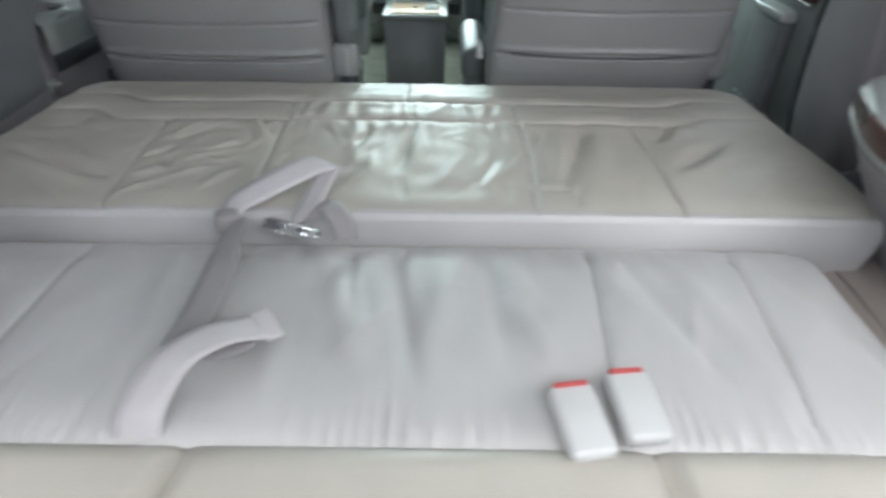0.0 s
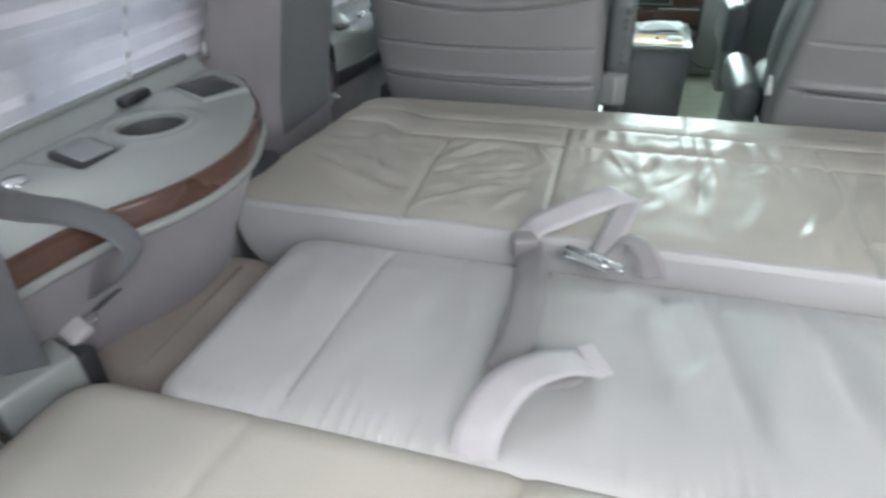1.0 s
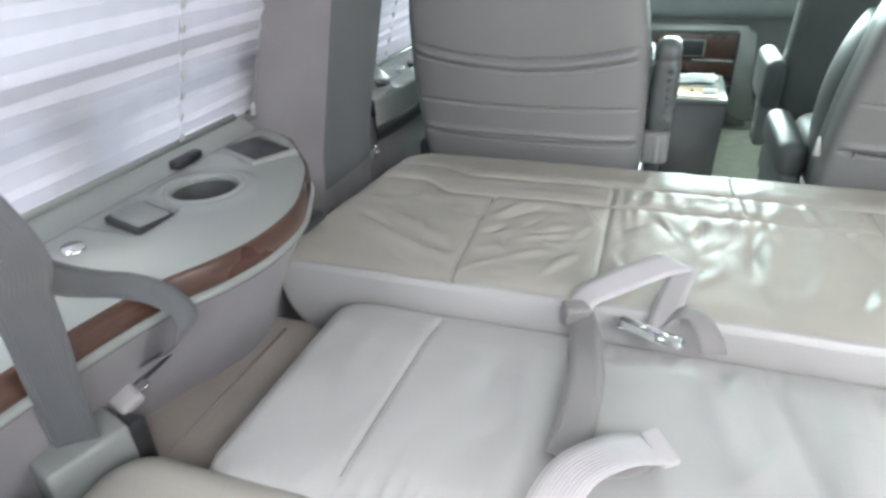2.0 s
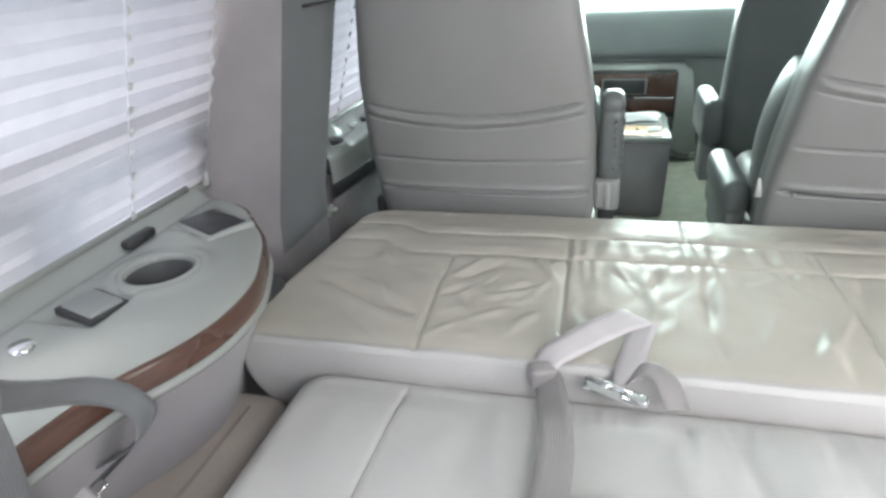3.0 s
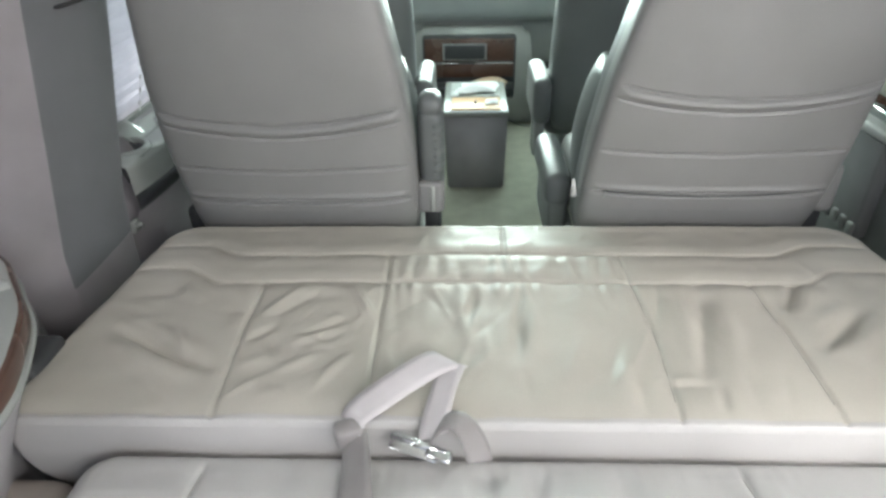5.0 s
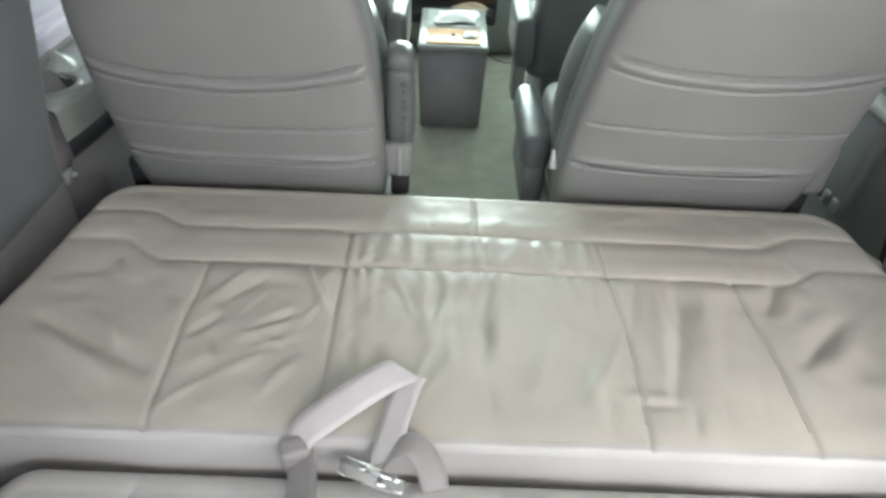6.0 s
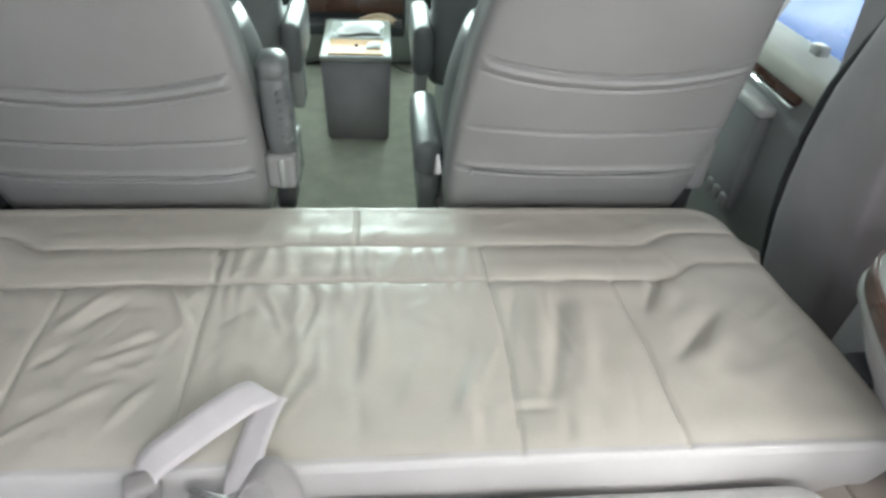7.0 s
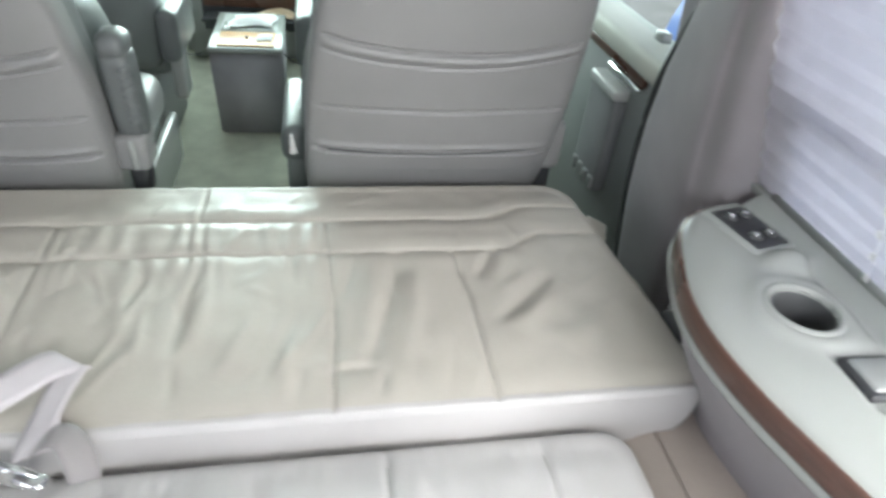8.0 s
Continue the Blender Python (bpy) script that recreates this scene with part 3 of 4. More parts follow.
    z += random_creases(X, Y, -0.72, -0.46, 1.20, 1.50, 18, -35, 20, 0.12, 0.011, 0.0026, 24)
    z += random_creases(X, Y, 0.48, 0.73, 1.20, 1.50, 18, 55, 20, 0.12, 0.012, 0.0022, 25)
    z += random_creases(X, Y, -0.22, 0.22, 1.51, 1.74, 30, 75, 30, 0.06, 0.006, 0.0017, 26)
    z += random_creases(X, Y, -0.70, 0.70, 1.51, 1.74, 26, 40, 60, 0.07, 0.010, 0.0020, 27)
    z += 0.0018 * rough_field(X, Y, 0.10, 0.16, 4) + 0.0008 * rough_field(X, Y, 0.04, 0.05, 5)
    return z - 0.013 * np.clip((Y - 1.57) / 0.18, 0, 1) ** 1.3 - 0.006 * np.clip((1.21 - Y) / 0.04, 0, 1) ** 2


def front_ids(X, Y):
    s1 = np.interp(X, [p[0] for p in S1], [p[1] for p in S1])
    s2 = np.interp(X, [p[0] for p in S2], [p[1] for p in S2])
    col = np.searchsorted([-0.456, -0.227, 0.232, 0.454], X)
    band = np.searchsorted([-0.229, 0.226], X)
    return np.where(Y < 1.1725, 30, np.where(Y > s1, 20 + (X > 0), np.where(Y > s2, 10 + band, col)))


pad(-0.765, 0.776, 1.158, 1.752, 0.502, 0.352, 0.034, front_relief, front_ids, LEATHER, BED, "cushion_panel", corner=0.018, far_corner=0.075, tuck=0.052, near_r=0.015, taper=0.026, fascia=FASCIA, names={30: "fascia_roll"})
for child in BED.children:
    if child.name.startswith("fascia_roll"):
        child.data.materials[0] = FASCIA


def stitch(name, pts, top, relief, mat, r=0.0010, lift=0.0002, fine=40):
    """A thread laid along a seam, on the cushion's own surface."""
    f = np.linspace(0, len(pts) - 1, fine * (len(pts) - 1) + 1)
    X, Y = np.interp(f, range(len(pts)), [p[0] for p in pts]), np.interp(f, range(len(pts)), [p[1] for p in pts])
    Z = top + relief(X, Y) + lift
    piping(name, [(a, b, c) for a, b, c in zip(X, Y, Z)], r, mat, BED, steps=1)


for q in (S1, S2):
    stitch("seam_piping", q[3:-3], 0.502, front_relief, LEATHER, 0.0020, 0.0010, 12)
for q in LONG:
    stitch("seam_thread", q[:-1] + [(q[-1][0], 1.205)], 0.502, front_relief, THREAD, 0.0007)
piping("edge_piping", [(-0.748, 1.1725, 0.4915), (-0.4, 1.1720, 0.4930), (0.0, 1.1720, 0.4955), (0.4, 1.1720, 0.4930), (0.760, 1.1725, 0.4915)], 0.0024, LEATHER, BED)


def mid_relief(X, Y):
    z = np.interp(Y, [0.73, 0.80, 0.90, 1.0, 1.06, 1.10, 1.14], [0.0, 0.005, 0.005, 0.004, 0.000, -0.008, -0.020]) - 0.006 * (X / 0.62) ** 2
    for x, w in ((-0.448, 0.7), (-0.225, 0.6), (0.265, 1.1), (0.475, 0.9)):
        xx = x + 0.03 * np.sin((Y - 0.76) * 4) * (1 if x > 0 else 0.2)
        z -= 0.0045 * w * np.exp(-((X - xx) / 0.0038) ** 2) + 0.0018 * np.exp(-((X - xx) / 0.016) ** 2)
    ph = 2 * np.pi * X / 0.040 + 1.6 * np.sin(X * 37)
    z += 0.0044 * (0.55 + 0.45 * np.sin(X * 17 + 1)) * (1 - 2 * np.abs(np.sin(ph)) ** 0.7) * np.exp(-np.clip(Y - 0.765, 0, 1) / (0.019 + 0.010 * np.sin(X * 61)))
    z += 0.0030 * (1 - 2 * np.abs(np.sin(ph * 0.8)) ** 0.7) * np.exp(-np.clip(1.15 - Y, 0, 1) / 0.035) * np.clip((X + 0.35) / 0.1, 0, 1)
    for x, w, h, sl in ((-0.05, 0.02, 0.005, 0.05), (0.03, 0.012, -0.006, 0.03), (0.08, 0.02, 0.005, -0.02), (0.15, 0.014, -0.005, 0.02), (0.20, 0.02, 0.006, 0.06), (0.33, 0.02, 0.006, 0.08), (0.37, 0.014, -0.005, 0.05), (0.43, 0.018, 0.006, 0.04),
                        (-0.28, 0.016, 0.005, 0.02), (-0.33, 0.018, -0.003, 0.0), (-0.52, 0.02, 0.003, 0.02), (0.56, 0.02, 0.004, 0.05)):
        z += crease(X, Y, (x - sl, 1.14), (x + sl, 0.80), w, h)
    z += crease(X, Y, (0.17, 0.99), (0.22, 0.84), 0.016, 0.008)
    z += random_creases(X, Y, -0.20, 0.60, 0.80, 1.12, 40, 86, 14, 0.14, 0.011, 0.0034, 31)
    z += random_creases(X, Y, -0.60, -0.22, 0.80, 1.12, 18, 80, 20, 0.10, 0.012, 0.0026, 32)
    z += 0.0015 * rough_field(X, Y, 0.09, 0.2, 8)
    return z


pad(-0.618, 0.640, 0.735, 1.134, 0.478, 0.35, 0.038, mid_relief, lambda X, Y: np.searchsorted([-0.448, -0.225, 0.28, 0.49], X), LEATHER_COOL, BED, "backrest_panel", corner=0.05)


for x0, bend in ((-0.448, 0.2), (-0.225, 0.2), (0.265, 1.0), (0.475, 1.0)):
    stitch("seam_thread", [(x0 + 0.03 * math.sin((y - 0.76) * 4) * bend, y) for y in (0.785, 0.85, 0.92, 1.0, 1.06, 1.105)], 0.478, mid_relief, THREAD)


def near_relief(X, Y):
    z = 0.004 * np.cos(np.clip(X / 0.7, -1, 1) * np.pi / 2)
    for x in (-0.46, 0.52):
        z -= 0.0065 * np.exp(-((X - x - 0.1 * (0.77 - Y) * (-1 if x < 0 else 1)) / 0.007) ** 2)
    for x in (-0.17, 0.295):
        xx = x + 0.12 * (0.77 - Y) * (-1 if x < 0 else 1)
        z -= 0.020 * np.exp(-((X - xx) / 0.009) ** 2)
    z += 0.0015 * rough_field(X, Y, 0.12, 0.12, 12)
    return z


pad(-0.712, 0.725, 0.02, 0.759, 0.486, 0.33, 0.035, near_relief, lambda X, Y: np.searchsorted([-0.46, -0.19, 0.31, 0.53], X), LEATHER, BED, "headrest_panel", corner=0.06, step=0.009)
part("base", box(-0.60, 0.30, 0.0, 0.60, 1.60, 0.345, 0.015), PLUSH_DARK, BED)


def loft(name, rings, mat, parent, label="", cap=True):
    k = len(rings[0])
    verts = [v for r in rings for v in r]
    faces = []
    for i in range(len(rings) - 1):
        for j in range(k):
            faces.append((i * k + j, i * k + (j + 1) % k, (i + 1) * k + (j + 1) % k, (i + 1) * k + j))
    if cap:
        faces.append(tuple(range(k - 1, -1, -1)))
        faces.append(tuple((len(rings) - 1) * k + j for j in range(k)))
    return mesh_of(name, verts, faces, mat, parent, label)


# ---- side shelves with cup holders ----
OUTLINE = [(-0.985, 1.415), (-0.905, 1.408), (-0.84, 1.375), (-0.79, 1.32), (-0.735, 1.255), (-0.700, 1.19), (-0.665, 1.10), (-0.660, 1.01), (-0.678, 0.935), (-0.712, 0.86), (-0.731, 0.77), (-0.742, 0.66), (-0.755, 0.52), (-0.765, 0.36)]


OUTLINE_RIGHT = [(-0.99, 1.435), (-0.91, 1.432), (-0.838, 1.413), (-0.787, 1.365), (-0.750, 1.29), (-0.722, 1.21), (-0.714, 1.13), (-0.724, 1.04), (-0.746, 0.95), (-0.768, 0.87), (-0.790, 0.76), (-0.808, 0.60), (-0.82, 0.36)]
OUTLINE_FRONT = [(-1.0, 2.66), (-0.95, 2.64), (-0.90, 2.54), (-0.878, 2.38), (-0.870, 2.20), (-0.872, 2.05), (-0.880, 1.95), (-0.892, 1.872)]


def side_shelf(s, outline, dz, label, front=False, cup=(-0.823, 1.100), insert=(-0.847, 1.281, 27.5, 0.113, 0.074), lid=(-0.860, 1.000, 14), cs=0.90):
    dy = 0.0
    ob = thing("side_shelf", (s * 0.9, cup[1], 0.0), label, "shelf", "window side shelves")
    line = [Vector((p.x, p.y, 0)) for p in spline([Vector((a, b, 0)) for a, b in outline], 12)]
    n, m = len(line), 56
    P = np.zeros((n, m + 1, 3))
    for i, p in enumerate(line):
        y_in = p.y
        for j in range(m + 1):
            t = j / m
            P[i, j] = (-1.04 + (p.x + 1.04) * t, y_in + (p.y - y_in) * t, 0)
    X, Y = P[..., 0].copy(), P[..., 1].copy()
    edge = np.linspace(0, 1, m + 1)[None, :] * np.ones((n, 1))
    dist = (1 - edge) * (X[:, -1:] + 1.04)
    Z = 0.644 - 0.007 * np.exp(-dist / 0.030) - 0.004 * np.exp(-dist / 0.006)
    Z += 0.016 / (1 + np.exp((X + 0.955) / 0.006))                       # ledge by the window
    for c, r in ((cup, 0.0565 * cs),):
        d = np.hypot(X - c[0], Y - c[1])
        Z += 0.005 * np.exp(-((d - r - 0.018) / 0.012) ** 2)

    def recess(x0, x1, y0, y1, depth):
        q = np.maximum(np.abs(X - (x0 + x1) / 2) - (x1 - x0) / 2, np.abs(Y - (y0 + y1) / 2) - (y1 - y0) / 2)
        return -depth / (1 + np.exp(q / 0.0025))
    Z += recess(lid[0] - 0.055, lid[0] + 0.045, lid[1] - 0.050, lid[1] + 0.042, 0.011)
    Z += 0.020 * np.exp(-(((X - cup[0] + 0.045) / 0.038) ** 2 + ((Y - cup[1] - 0.100) / 0.024) ** 2) ** 1.5)    # raised finger rest
    Z -= 0.006 * np.exp(-((X + 0.935) / 0.010) ** 2)                   # groove along the ledge
    P[..., 2] = Z + dz
    P[..., 0] *= -s
    P[..., 1] += dy

    verts, faces = list(P.reshape(-1, 3)), []
    for i in range(n - 1):
        for j in range(m):
            a = i * (m + 1) + j
            if np.hypot(X[i, j] - cup[0], Y[i, j] - cup[1]) > 0.058 * cs:
                faces.append((a, a + 1, a + m + 2, a + m + 1))
    mesh_of("top_moulding", verts, faces, PLASTIC, ob)

    def rim(name, prof, mat):
        vs, fs, k = [], [], len(prof)
        for i in range(n):
            t = (line[min(i + 1, n - 1)] - line[max(i - 1, 0)]).normalized()
            out = Vector((-t.y, t.x, 0))
            for o, z in prof:
                q = line[i] + out * o
                vs.append((q.x * -s, q.y + dy, z + dz if z > 0.1 else z))
        for i in range(n - 1):
            for j in range(k - 1):
                fs.append((i * k + j, i * k + j + 1, (i + 1) * k + j + 1, (i + 1) * k + j))
        return mesh_of(name, vs, fs, mat, ob)
    if front:
        rim("upper_face", [(-0.002, 0.6345), (0.002, 0.631), (0.004, 0.62), (0.005, 0.558)], PLASTIC)
        rim("dark_strip", [(0.004, 0.561), (0.008, 0.558), (0.008, 0.521), (0.003, 0.517)], BLACK)
        rim("plush_apron", [(0.003, 0.519), (-0.008, 0.50), (-0.030, 0.45), (-0.045, 0.40), (-0.050, 0.20), (-0.050, 0.0)], PLUSH)
    else:
        rim("wood_strip", [(-0.002, 0.6345), (0.003, 0.634), (0.0050, 0.630), (0.0050, 0.603), (0.0035, 0.599), (-0.004, 0.598)], WOOD)
        rim("lower_lip", [(-0.001, 0.5995), (0.008, 0.597), (0.009, 0.591), (0.004, 0.584), (-0.02, 0.581)], PLASTIC)
        rim("plush_apron", [(0.001, 0.586), (-0.012, 0.560), (-0.040, 0.50), (-0.068, 0.44), (-0.082, 0.38), (-0.088, 0.20), (-0.090, 0.0)], PLUSH)
    w = lambda x: x * -s
    cx, cy = cup[0] * -s, cup[1] + dy

    def lathe(name, prof, mat, label=""):
        rings = [[(cx + q * cs * math.cos(t), cy + q * cs * math.sin(t), h + dz) for t in (2 * math.pi * k / 48 for k in range(48))] for q, h in prof]
        return loft(name, rings, mat, ob, label, cap=False)
    lathe("cup_rim", [(0.074, 0.640), (0.071, 0.6465), (0.066, 0.650), (0.061, 0.6505), (0.0575, 0.648), (0.0560, 0.642), (0.0555, 0.636)], PLASTIC)
    lathe("cup_liner", [(0.0562, 0.640), (0.0545, 0.637), (0.0530, 0.60), (0.0500, 0.568), (0.046, 0.565), (0.001, 0.565)], LINER, "dark plastic cup holder liner")
    c = Vector((lid[0] * -s, lid[1] + dy, 0.640 + dz))
    part("lid_frame", box(c.x - 0.041, c.y - 0.033, 0.628 + dz, c.x + 0.041, c.y + 0.033, 0.6425 + dz, 0.004, 2, pose(0, 0, 0, 0, 3, -s * -lid[2])), BLACK, ob, "black lid frame")
    part("ashtray_lid", box(c.x - 0.034, c.y - 0.026, 0.630 + dz, c.x + 0.034, c.y + 0.026, 0.647 + dz, 0.004, 2, pose(0, 0, 0, 0, 3, -s * -lid[2])), PLASTIC_GREY, ob, "grey flip lid")
    ix, iy, ia, iw, il = insert
    c = Vector((ix * -s, iy + dy, 0.646 + dz))
    slope = pose(0, 0, 0, 1, s * 1, s * ia)
    part("insert_surround", box(c.x - iw / 2 - 0.010, c.y - il / 2 - 0.010, 0.630 + dz, c.x + iw / 2 + 0.010, c.y + il / 2 + 0.010, 0.6480 + dz, 0.007, 3, slope), PLASTIC, ob)
    part("insert_panel", box(c.x - iw / 2, c.y - il / 2, 0.636 + dz, c.x + iw / 2, c.y + il / 2, 0.6500 + dz, 0.004, 2, slope), BLACK, ob, "dark insert panel")
    for u, v in ((-0.22, -0.25), (0.22, -0.25), (-0.22, 0.25), (0.22, 0.25)):
        q = c + slope @ Vector((u * iw, v * il, 0.005))
        if s > 0:
            part("control_knob", rod(q, q + Vector((0, 0, 0.005)), 0.011, 16, 0.009), LINER, ob)
            part("knob_cap", rod(q + Vector((0, 0, 0.004)), q + Vector((0, 0, 0.0065)), 0.005, 12), CHROME, ob)
    c = Vector((w(cup[0] - 0.112 if not front else -0.985), cup[1] + 0.096, 0.650 + dz))
    part("vent_knob", box(c.x - 0.010, c.y - 0.034, 0.642 + dz, c.x + 0.010, c.y + 0.034, 0.658 + dz, 0.005), BLACK, ob)
    if not front:
        part("sill_rail", rod((w(-0.978), min(p.y for p in line) + 0.01, 0.662 + dz), (w(-0.978), max(p.y for p in line) - 0.02, 0.662 + dz), 0.009, 12), PLASTIC, ob)
    c = Vector((w(lid[0] - 0.005), lid[1] - 0.113, 0.636 + dz))
    part("power_socket", rod(c, c + Vector((0, 0, 0.014)), 0.017, 20, 0.014), CHROME, ob, "chrome power socket cap")
    part("socket_plate", box(c.x - 0.032, c.y - 0.030, 0.634 + dz, c.x + 0.032, c.y + 0.030, 0.643 + dz, 0.003), PLASTIC, ob)
    return ob


side_shelf(-1, OUTLINE, 0.0, "pale grey moulded side shelf with cup holder and wood strip")
side_shelf(1, OUTLINE_RIGHT, 0.0, "pale grey moulded side shelf with chrome-knobbed control panel", cup=(-0.862, 1.162), insert=(-0.893, 1.350, 14, 0.070, 0.106), lid=(-0.892, 1.045, 0), cs=0.78)
side_shelf(-1, OUTLINE_FRONT, -0.060, "narrow pale grey side shelf with a dark edge strip", True, cup=(-0.945, 1.975), insert=(-0.945, 2.45, 0, 0.06, 0.10), lid=(-0.94, 2.30, 0))


# ---- captain chairs ----
def captain_chair(cx, s, label, mat, y=1.865, arm_up=True, back_top=1.17, dz=0.0, lean=0.0, recline=0.0, arc=0.0, seam=0.0, lip_dz=0.0):
    """A captain's chair seen from behind. s: +1 when the aisle lies on its +x side."""
    ob = thing("captain_chair", (cx, y + 0.2, 0), label, "chair", "second-row captain chairs")
    nz, nt = 400, 144
    zs = np.linspace(0.40, back_top, nz + 1)
    P = np.zeros((nt + 1, nz + 1, 3))
    for k, z in enumerate(zs):
        w = np.interp(z, [0.40, 0.47, 0.55, 0.65, 0.80, 0.97, 1.10, 1.15, back_top], [0.262, 0.272, 0.275, 0.276, 0.267, 0.241, 0.222, 0.19, 0.14])
        dep = np.interp(z, [0.40, 0.50, 0.9, 1.1, back_top], [0.075, 0.085, 0.080, 0.065, 0.03])
        back = y - 0.01 - 0.14 * (z - 0.55) * 0.35
        for i in range(nt + 1):
            a = 2 * math.pi * i / nt
            ca, sa = math.cos(a), math.sin(a)
            ex = 0.34
            px = w * math.copysign(abs(ca) ** ex, ca)
            py = dep * math.copysign(abs(sa) ** ex, sa)
            if sa < 0:
                arc1 = 0.802 + dz + arc - 0.036 * math.cos(px / w * 1.5)
                arc2 = 0.774 + dz + arc - 0.036 * math.cos(px / w * 1.5)
                face = min(1, abs(sa) * 3) * np.clip((w - 0.012 - abs(px)) / 0.02, 0, 1)
                g = 0.007 * math.exp(-((z - arc1) / 0.0028) ** 2) + 0.0045 * math.exp(-((z - arc2) / 0.0028) ** 2)
                g -= 0.006 * math.exp(-((z - (arc1 + arc2) / 2) / 0.008) ** 2)
                g += 0.006 * math.exp(-((z - dz - seam - 0.640 + 0.006 * math.cos(px / w * 1.5)) / 0.0036) ** 2)
                g += 0.010 * math.exp(-((z - dz - lip_dz - 0.553) / 0.0045) ** 2) - 0.005 * math.exp(-((z - dz - lip_dz - 0.566) / 0.008) ** 2)
                py += face * g
                py -= 0.010 * (1 - (px / w) ** 2)
                py -= 0.0025 * math.sin(9 * px + 13 * z) + 0.0018 * math.sin(23 * px - 17 * z)
            P[i, k] = (cx + px + lean * (z - 0.5), back + py - recline * (z - 0.5), z)
    zc = (zs[:-1] + zs[1:]) / 2
    ids = np.zeros((nt, nz), int)
    for i in range(nt):
        a = 2 * math.pi * (i + 0.5) / nt
        px = math.copysign(abs(math.cos(a)) ** 0.34, math.cos(a))
        bow = 0.036 * math.cos(px * 1.5) - arc
        if math.sin(a) > 0.0:
            ids[i] = 9
        else:
            ids[i] = np.where(zc > 0.802 + dz - bow, 1, np.where(zc > 0.774 + dz - bow, 2, np.where(zc > 0.640 + dz + seam, 3, np.where(zc > 0.553 + dz + lip_dz, 4, 5))))
    panels("back_panel", P, ids, mat, ob, {9: "backrest_front"})
    for child in ob.children:
        if child.name.startswith("backrest_front"):
            child.data.materials[0] = LEATHER_SIDE_SHADE
    tx, ty = lean * (back_top - 0.5), -recline * (back_top - 0.5)
    part("top_cap", box(cx - 0.15 + tx, y - 0.055 + ty, back_top - 0.012, cx + 0.15 + tx, y + ty, back_top + 0.004, 0.006), mat, ob)
    # a piped pocket edge
    lip = [(-0.225, 0.0645, 0.5615), (-0.12, 0.077, 0.558), (0, 0.080, 0.556), (0.12, 0.077, 0.5575), (0.225, 0.0645, 0.561)]
    at = y - 0.021
    piping("pocket_piping", [(cx + a, at - b - recline * 0.055, c + dz + lip_dz) for a, b, c in lip], 0.0038, mat, ob)
    if not arm_up:
        piping("pocket_zip", [(cx + a, at - b + 0.0005 - recline * 0.05, c + dz + lip_dz - 0.0066) for a, b, c in lip], 0.0022, LINER, ob, "dark zip slit")
        a, b, c = lip[0]
        part("zip_pull", box(cx + a - 0.0022, at - b - 0.004 - recline * 0.05, c + dz + lip_dz - 0.022, cx + a + 0.0022, at - b - 0.001 - recline * 0.05, c + dz + lip_dz - 0.006, 0.001, 2, pose(0, 0, 0, 0, 18, 0)), PLASTIC_GREY, ob, "small grey zip pull")
    # side bolsters that wrap forward
    for e in (-1, 1):
        rings = []
        for z in np.linspace(0.44, 0.80, 14):
            f = math.sin(math.pi * np.clip((z - 0.42) / 0.40, 0, 1)) ** 0.5
            ccx, ccy = cx + e * (0.232 - 0.04 * max(0, z - 0.8)) + lean * (z - 0.5), y + 0.085 + 0.02 * f - recline * (z - 0.5)
            rings.append([(ccx + 0.050 * f * math.cos(w), ccy + (0.05 + 0.07 * f) * math.sin(w), z) for w in (2 * math.pi * q / 18 for q in range(18))])
        loft("side_bolster", rings, LEATHER_SIDE_SHADE, ob)
    part("seat_cushion", box(cx - 0.24, y + 0.05, 0.33, cx + 0.25, y + 0.53, 0.465, 0.05, 4), mat, ob)
    part("seat_pan", box(cx - 0.23, y - 0.02, 0.285, cx + 0.23, y + 0.48, 0.335, 0.01), PLASTIC_GREY, ob)
    part("pedestal", box(cx - 0.15, y + 0.06, 0.04, cx + 0.15, y + 0.40, 0.29, 0.015), PLUSH_DARK, ob)
    part("seat_trim", box(cx + s * 0.262 - 0.012, y + 0.05, 0.20, cx + s * 0.262 + 0.012, y + 0.50, 0.345, 0.008, 3), PLASTIC, ob, "pale plastic side trim")
    part("floor_plate", box(cx - 0.19, y + 0.0, 0.0, cx + 0.19, y + 0.46, 0.04, 0.008), PLASTIC_GREY, ob)
    ax = cx + s * 0.302
    if arm_up:
        def pad_rings(rows):
            out = []
            for z, hx, hy in rows:
                ring = [2 * math.pi * q / 28 for q in range(28)]
                out.append([(ax + 0.002 + hx * math.copysign(abs(math.cos(w)) ** 0.6, math.cos(w)), y + 0.005 - 0.10 * (z - 0.53) + hy * math.copysign(abs(math.sin(w)) ** 0.6, math.sin(w)), z) for w in ring])
            return out
        arm = loft("armrest", pad_rings([(0.530, 0.020, 0.030), (0.536, 0.028, 0.040), (0.58, 0.030, 0.044), (0.64, 0.030, 0.043), (0.69, 0.029, 0.041), (0.705, 0.028, 0.040), (0.711, 0.024, 0.036)]), LEATHER_SIDE_SHADE, ob, "grey leather armrest folded upright, in the shaded side tone")
        loft("armrest_cap", pad_rings([(0.707, 0.024, 0.036), (0.713, 0.028, 0.040), (0.728, 0.0285, 0.040), (0.742, 0.025, 0.035), (0.750, 0.017, 0.024), (0.753, 0.006, 0.010)]), LEATHER_SIDE_SHADE, arm)
        part("hinge_ridge", box(ax - 0.004, y - 0.054, 0.47, ax + 0.008, y - 0.045, 0.538, 0.004, 2), PLASTIC, ob, "pale ridge on the hinge cover")
        for k in range(7):
            z = 0.57 + k * 0.019
